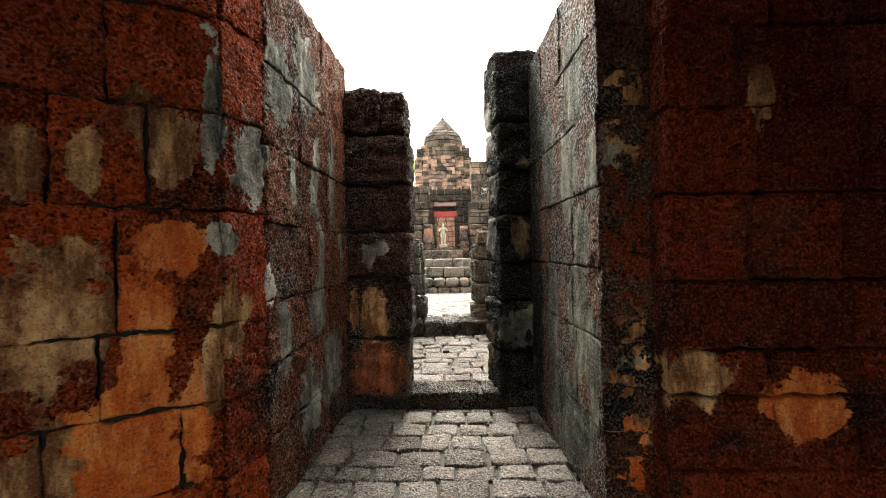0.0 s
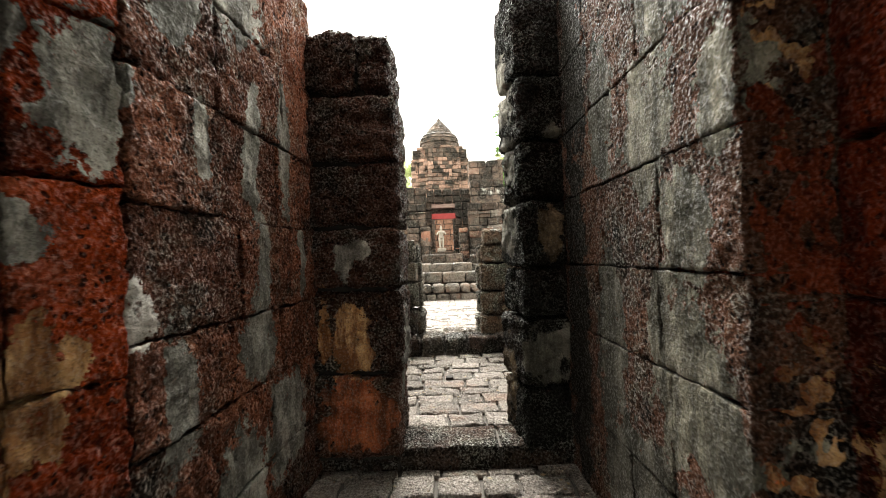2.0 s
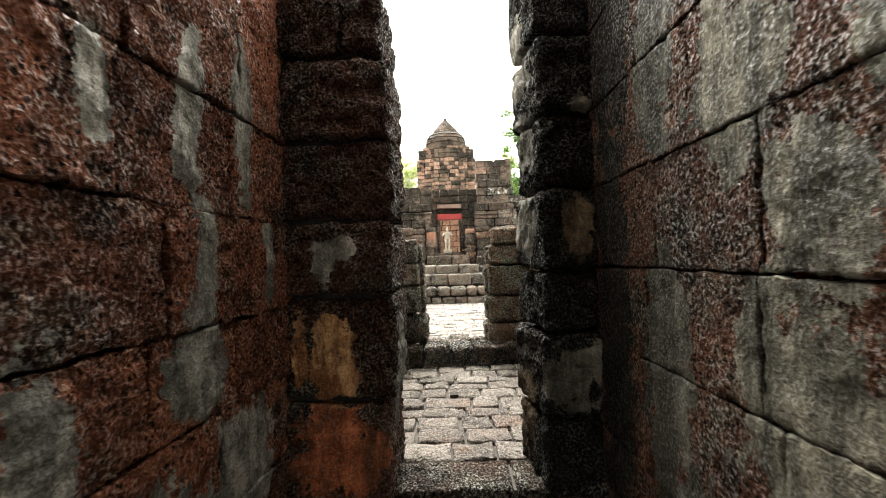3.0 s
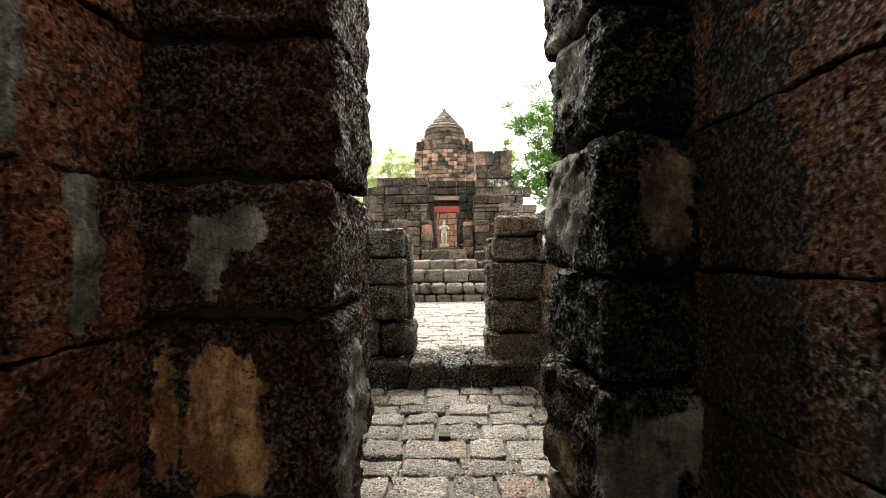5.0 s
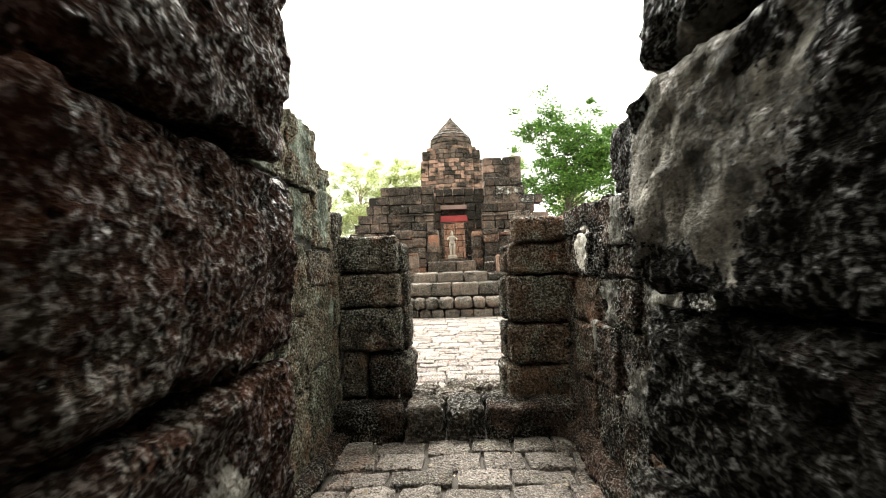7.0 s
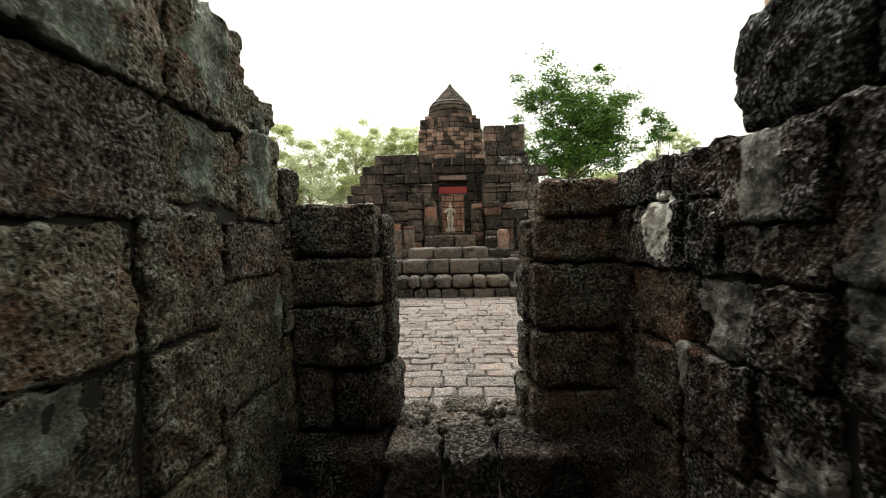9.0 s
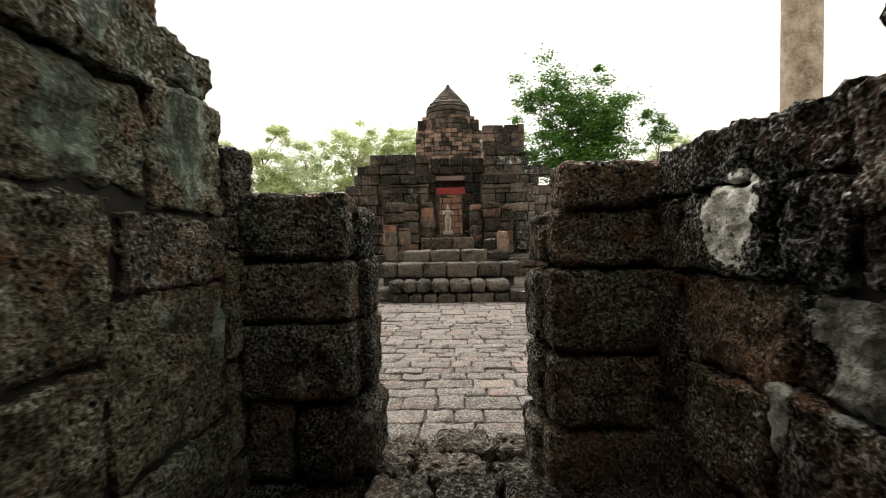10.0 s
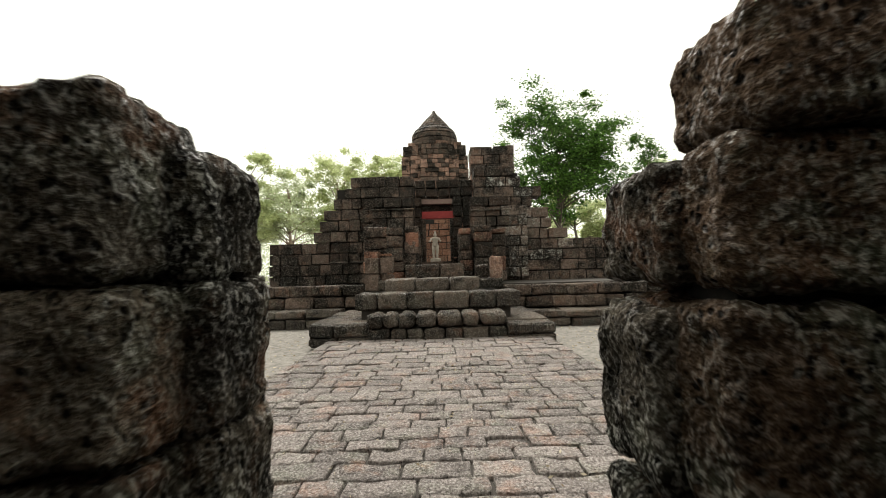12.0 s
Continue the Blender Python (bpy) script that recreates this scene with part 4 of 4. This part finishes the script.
def tube(points, radii, n=7):
    """A tapering branch along points."""
    verts, faces = [], []
    for i, p in enumerate(points):
        p = Vector(p)
        d = (Vector(points[min(i + 1, len(points) - 1)]) - Vector(points[max(i - 1, 0)])).normalized()
        s = d.orthogonal().normalized()
        t = d.cross(s)
        for k in range(n):
            a = 2 * math.pi * k / n
            verts.append(tuple(p + (s * math.cos(a) + t * math.sin(a)) * radii[i]))
    for i in range(len(points) - 1):
        for k in range(n):
            a, b = i * n + k, i * n + (k + 1) % n
            faces.append((a, b, b + n, a + n))
    faces.append(tuple(range(n))[::-1])
    faces.append(tuple((len(points) - 1) * n + k for k in range(n)))
    return verts, faces


def statue():
    x, y, z = 0.56, 36.0, 2.3
    body = lathe([(x, y, z + 0.72, 0.2, 0.13), (x, y, z + 0.86, 0.21, 0.14), (x, y, z + 1.0, 0.15, 0.11), (x, y, z + 1.2, 0.22, 0.13), (x, y, z + 1.3, 0.25, 0.12), (x, y, z + 1.36, 0.09, 0.08)])
    head = lathe([(x, y, z + 1.34, 0.06, 0.06), (x, y, z + 1.42, 0.1, 0.1), (x, y, z + 1.52, 0.1, 0.1), (x, y, z + 1.58, 0.07, 0.07), (x, y, z + 1.7, 0.05, 0.05), (x, y, z + 1.74, 0.02, 0.02)])
    legs = [lathe([(x + s * 0.1, y, z, 0.09, 0.12), (x + s * 0.1, y, z + 0.1, 0.07, 0.08), (x + s * 0.11, y, z + 0.4, 0.09, 0.09), (x + s * 0.1, y, z + 0.8, 0.12, 0.11)]) for s in (-1, 1)]
    arms = [tube([(x + s * 0.24, y, z + 1.26), (x + s * 0.33, y - 0.03, z + 1.05), (x + s * 0.36, y - 0.16, z + 1.1)], [0.06, 0.05, 0.035]) for s in (-1, 1)]
    v, f = joined([body, head, *legs, *arms])
    tagged(new("statue", mesh_of("statue", v, f, STATUE, True)), "grey stone standing statue on a plinth in the shrine", "statue")
    plinth = thing("plinth", "dark square stone plinth under the statue", "plinth", at=(x, y, 1.74))
    single(plinth, x - 0.45, x + 0.45, y - 0.4, y + 0.4, 1.72, 2.05, DARK, "mid", 0.01, 0.03, "base")
    single(plinth, x - 0.32, x + 0.32, y - 0.28, y + 0.28, 2.05, 2.31, STATUE, "mid", 0.01, 0.04, "top")


statue()


# ---- trees ----
def leaves(points, size, seed, flat=0.5):
    rng = np.random.RandomState(seed)
    pts = np.array(points)
    n = len(pts)
    d = rng.normal(size=(n, 3))
    d[:, 2] *= flat
    d /= np.linalg.norm(d, axis=1, keepdims=True)
    up = rng.normal(size=(n, 3))
    s = np.cross(d, up)
    s /= np.linalg.norm(s, axis=1, keepdims=True)
    ln = (size * rng.uniform(0.6, 1.4, n))[:, None]
    wd = ln * 0.42
    v = np.stack([pts, pts + d * ln * 0.5 + s * wd * 0.5, pts + d * ln, pts + d * ln * 0.5 - s * wd * 0.5], 1).reshape(-1, 3)
    f = np.arange(n * 4).reshape(-1, 4)
    return v, f


def tree(x, y, height, spread, crown_from, seed, mat, count=7000, size=0.3, limbs=9, clumps=46, bark=None, label="leafy green tree behind the ruins", lean=0.0, trunk_r=0.28):
    rng = random.Random(seed)
    t = thing("tree", label, "tree", at=(x, y, -0.15))
    top = Vector((x + lean, y, height * 0.85))
    base = Vector((x, y, -0.2))
    stem = [base.lerp(top, k / 6) + Vector((rng.uniform(-0.25, 0.25), rng.uniform(-0.2, 0.2), 0)) * (k > 0) for k in range(7)]
    pieces = [tube(stem, [trunk_r * (1 - 0.8 * k / 6) for k in range(7)])]
    centres = []
    for i in range(limbs):
        k = rng.uniform(0.35, 0.95)
        a = rng.uniform(0, 2 * math.pi)
        s = base.lerp(top, k)
        reach = spread * rng.uniform(0.45, 0.95) * (1.25 - 0.6 * k)
        e = s + Vector((math.cos(a) * reach, math.sin(a) * reach * 0.7, height * rng.uniform(0.06, 0.24)))
        m = s.lerp(e, 0.5) + Vector((rng.uniform(-0.3, 0.3), 0, rng.uniform(-0.1, 0.5)))
        r = trunk_r * 0.42 * (1 - 0.5 * k)
        pieces.append(tube([s, m, e], [r, r * 0.65, r * 0.25], 5))
        for j in range(3):
            q = m.lerp(e, rng.uniform(0.2, 1.0))
            w = q + Vector((rng.uniform(-1, 1), rng.uniform(-0.7, 0.7), rng.uniform(-0.1, 0.9))) * spread * 0.28
            pieces.append(tube([q, q.lerp(w, 0.5) + Vector((0, 0, 0.1)), w], [r * 0.35, r * 0.22, r * 0.1], 4))
            centres.append(w)
        centres.append(e)
    v, f = joined(pieces)
    part("trunk", mesh_of("trunk", v, f, bark or LIMB, True), t)
    while len(centres) < clumps:
        c = rng.choice(centres[:limbs * 4])
        centres.append(c + Vector((rng.gauss(0, 1), rng.gauss(0, 0.8), rng.gauss(0, 0.7))) * spread * 0.2)
    centres = [c for c in centres if c.z > crown_from]
    pts = []
    for i in range(count):
        c = centres[i % len(centres)]
        s = spread * (0.04 + 0.025 * ((i % len(centres)) % 4))
        pts.append((c.x + rng.gauss(0, s), c.y + rng.gauss(0, s * 0.8), c.z + rng.gauss(0, s * 0.62)))
    v, f = leaves(pts, size, seed)
    part("crown", mesh_of("crown", v, f, mat), t)
    return t


tree(10.9, 46, 15.6, 5.4, 4.6, 11, LEAF, 42000, 0.26, 34, 230, label="large dark green tree overhanging the ruins", lean=0.4)
tree(7.6, 52, 13.8, 2.6, 8.0, 12, PALE_LEAF, 8000, 0.26, 8, 40)
tree(17.6, 47, 12.6, 3.4, 9.3, 13, LEAF, 4500, 0.2, 14, 70, label="slender tree with a sparse leaning crown", lean=1.8, trunk_r=0.16)
tree(16.5, 60, 10.5, 4.5, 2.0, 14, PALE_LEAF, 22000, 0.32, 12, 70, label="pale sunlit trees beyond the ruins")
tree(25, 58, 13, 4.0, 6.0, 15, SCRUB, 3500, 0.4, 9, 40, label="thin hazy tree beyond the ruins")
tree(-11.0, 60, 14.6, 5.2, 4.5, 21, PALE_LEAF, 20000, 0.28, 26, 170, bark=BARK, label="pale green tree with an open crown")
tree(-5.6, 62, 14.8, 4.6, 5.0, 22, PALE_LEAF, 18000, 0.28, 24, 150, bark=BARK, label="pale green tree with an open crown")
tree(-15.6, 57, 12.5, 4.6, 3.0, 23, SCRUB, 15000, 0.28, 22, 130, bark=BARK, label="hazy pale green tree beyond the court")
tree(-20.0, 55, 13.6, 4.4, 4.0, 24, PALE_LEAF, 18000, 0.28, 20, 110, label="hazy pale green tree beyond the court")
tree(-27.0, 58, 13.5, 4.5, 4.0, 25, SCRUB, 6500, 0.45, 11, 46, label="hazy pale green tree beyond the court")
tree(34.0, 60, 13.5, 5.0, 4.0, 26, SCRUB, 6500, 0.45, 11, 46, label="hazy pale green tree beyond the court")


def thicket(x0, x1, y, height, seed, mat, count, label):
    rng = random.Random(seed)
    pts = []
    for i in range(count):
        x = rng.uniform(x0, x1)
        h = height * (0.6 + 0.4 * noise.noise(Vector((x * 0.35, seed, 0))) + 0.15 * noise.noise(Vector((x * 1.3, seed, 0))))
        pts.append((x, y + rng.gauss(0, 1.2), -0.1 + max(0.2, h) * rng.random() ** 0.7))
    v, f = leaves(pts, 0.34, seed)
    tagged(new("thicket", mesh_of("thicket", v, f, mat)), label, "undergrowth", "", "stuff")


thicket(-45, -3, 64, 12.0, 31, SCRUB, 22000, "pale green undergrowth behind the court")
thicket(8, 50, 66, 9.0, 32, PALE_LEAF, 20000, "bright green undergrowth behind the court")
thicket(-110, 110, 90, 9.0, 33, SCRUB, 14000, "distant band of pale woodland")

# the thick pale trunk close beyond the wall
big = thing("tree", "thick pale-barked tree trunk rising past the wall", "tree", at=(8.25, 15.5, -0.15))
pts = [(8.2, 15.5, -0.2), (8.22, 15.5, 1.5), (8.25, 15.5, 4), (8.28, 15.5, 6.5), (8.2, 15.5, 9.5), (8.6, 15.6, 13)]
v, f = tube(pts, [0.6, 0.44, 0.36, 0.36, 0.33, 0.2], 16)
part("trunk", mesh_of("trunk", v, f, BARK, True), big)
v, f = joined([tube([(8.3, 15.5, 9.0), (6.9, 15.2, 11.5), (5.8, 14.8, 14)], [0.18, 0.12, 0.05]), tube([(8.4, 15.5, 10.0), (9.8, 15.9, 12.5), (11.0, 16.4, 15)], [0.16, 0.11, 0.05])])
part("limb", mesh_of("limb", v, f, BARK, True), big)

# ---- paving ----
paving(lower_floor, -0.25, 2.2, 1.2, 4.5, 0.0, (0.21, 0.3), (0.24, 0.4), FLOOR, "mid", 0.12, 0.02, 0.012)
paving(lower_floor, -1.7, 3.7, -3.4, 1.2, 0.0, (0.4, 0.5), (0.6, 0.9), FLOOR, "far", 0.12)
paving(upper_floor, -0.05, 2.1, 4.93, 7.8, 0.17, (0.22, 0.34), (0.28, 0.48), FLOOR, "mid", 0.12, 0.02, 0.012)
paving(causeway, -1.6, 3.4, 9.0, 15.0, 0.05, (0.22, 0.36), (0.26, 0.58), PAVER, "mid", 0.12, 0.014, 0.011, gap=0.012)
paving(causeway, -1.6, 3.4, 15.0, 17.7, 0.05, (0.26, 0.38), (0.34, 0.62), PAVER, "far", 0.12, 0.01, 0.01, gap=0.014)


def litter(x0, x1, y0, y1, z, count, seed, size=0.035):
    rng = np.random.RandomState(seed)
    p = np.stack([rng.uniform(x0, x1, count), rng.uniform(y0, y1, count), np.full(count, z) + rng.uniform(0, 0.012, count)], 1)
    v, f = leaves(p, size, seed, 0.15)
    tagged(new("leaf_litter", mesh_of("leaf_litter", v, f, LITTER)), "scattered small dry leaves on the paving", "leaf litter", "", "stuff")


litter(-0.1, 2.0, 1.5, 4.4, 0.015, 130, 61)
litter(0.05, 2.0, 5.0, 7.7, 0.185, 150, 62)
litter(-1.6, 3.4, 9.2, 17, 0.06, 480, 63, 0.04)
litter(-6, -1.8, 12, 21, -0.13, 420, 64, 0.06)
litter(3.6, 8, 12, 20.5, -0.13, 420, 65, 0.06)
drain = thing("drain_plate", "small black square plate set in the paving", "plate", at=(1.02, 6.45, 0.17))
part("plate", box_mesh("plate", 0.98, 1.07, 6.4, 6.49, 0.165, 0.195, CORE), drain)
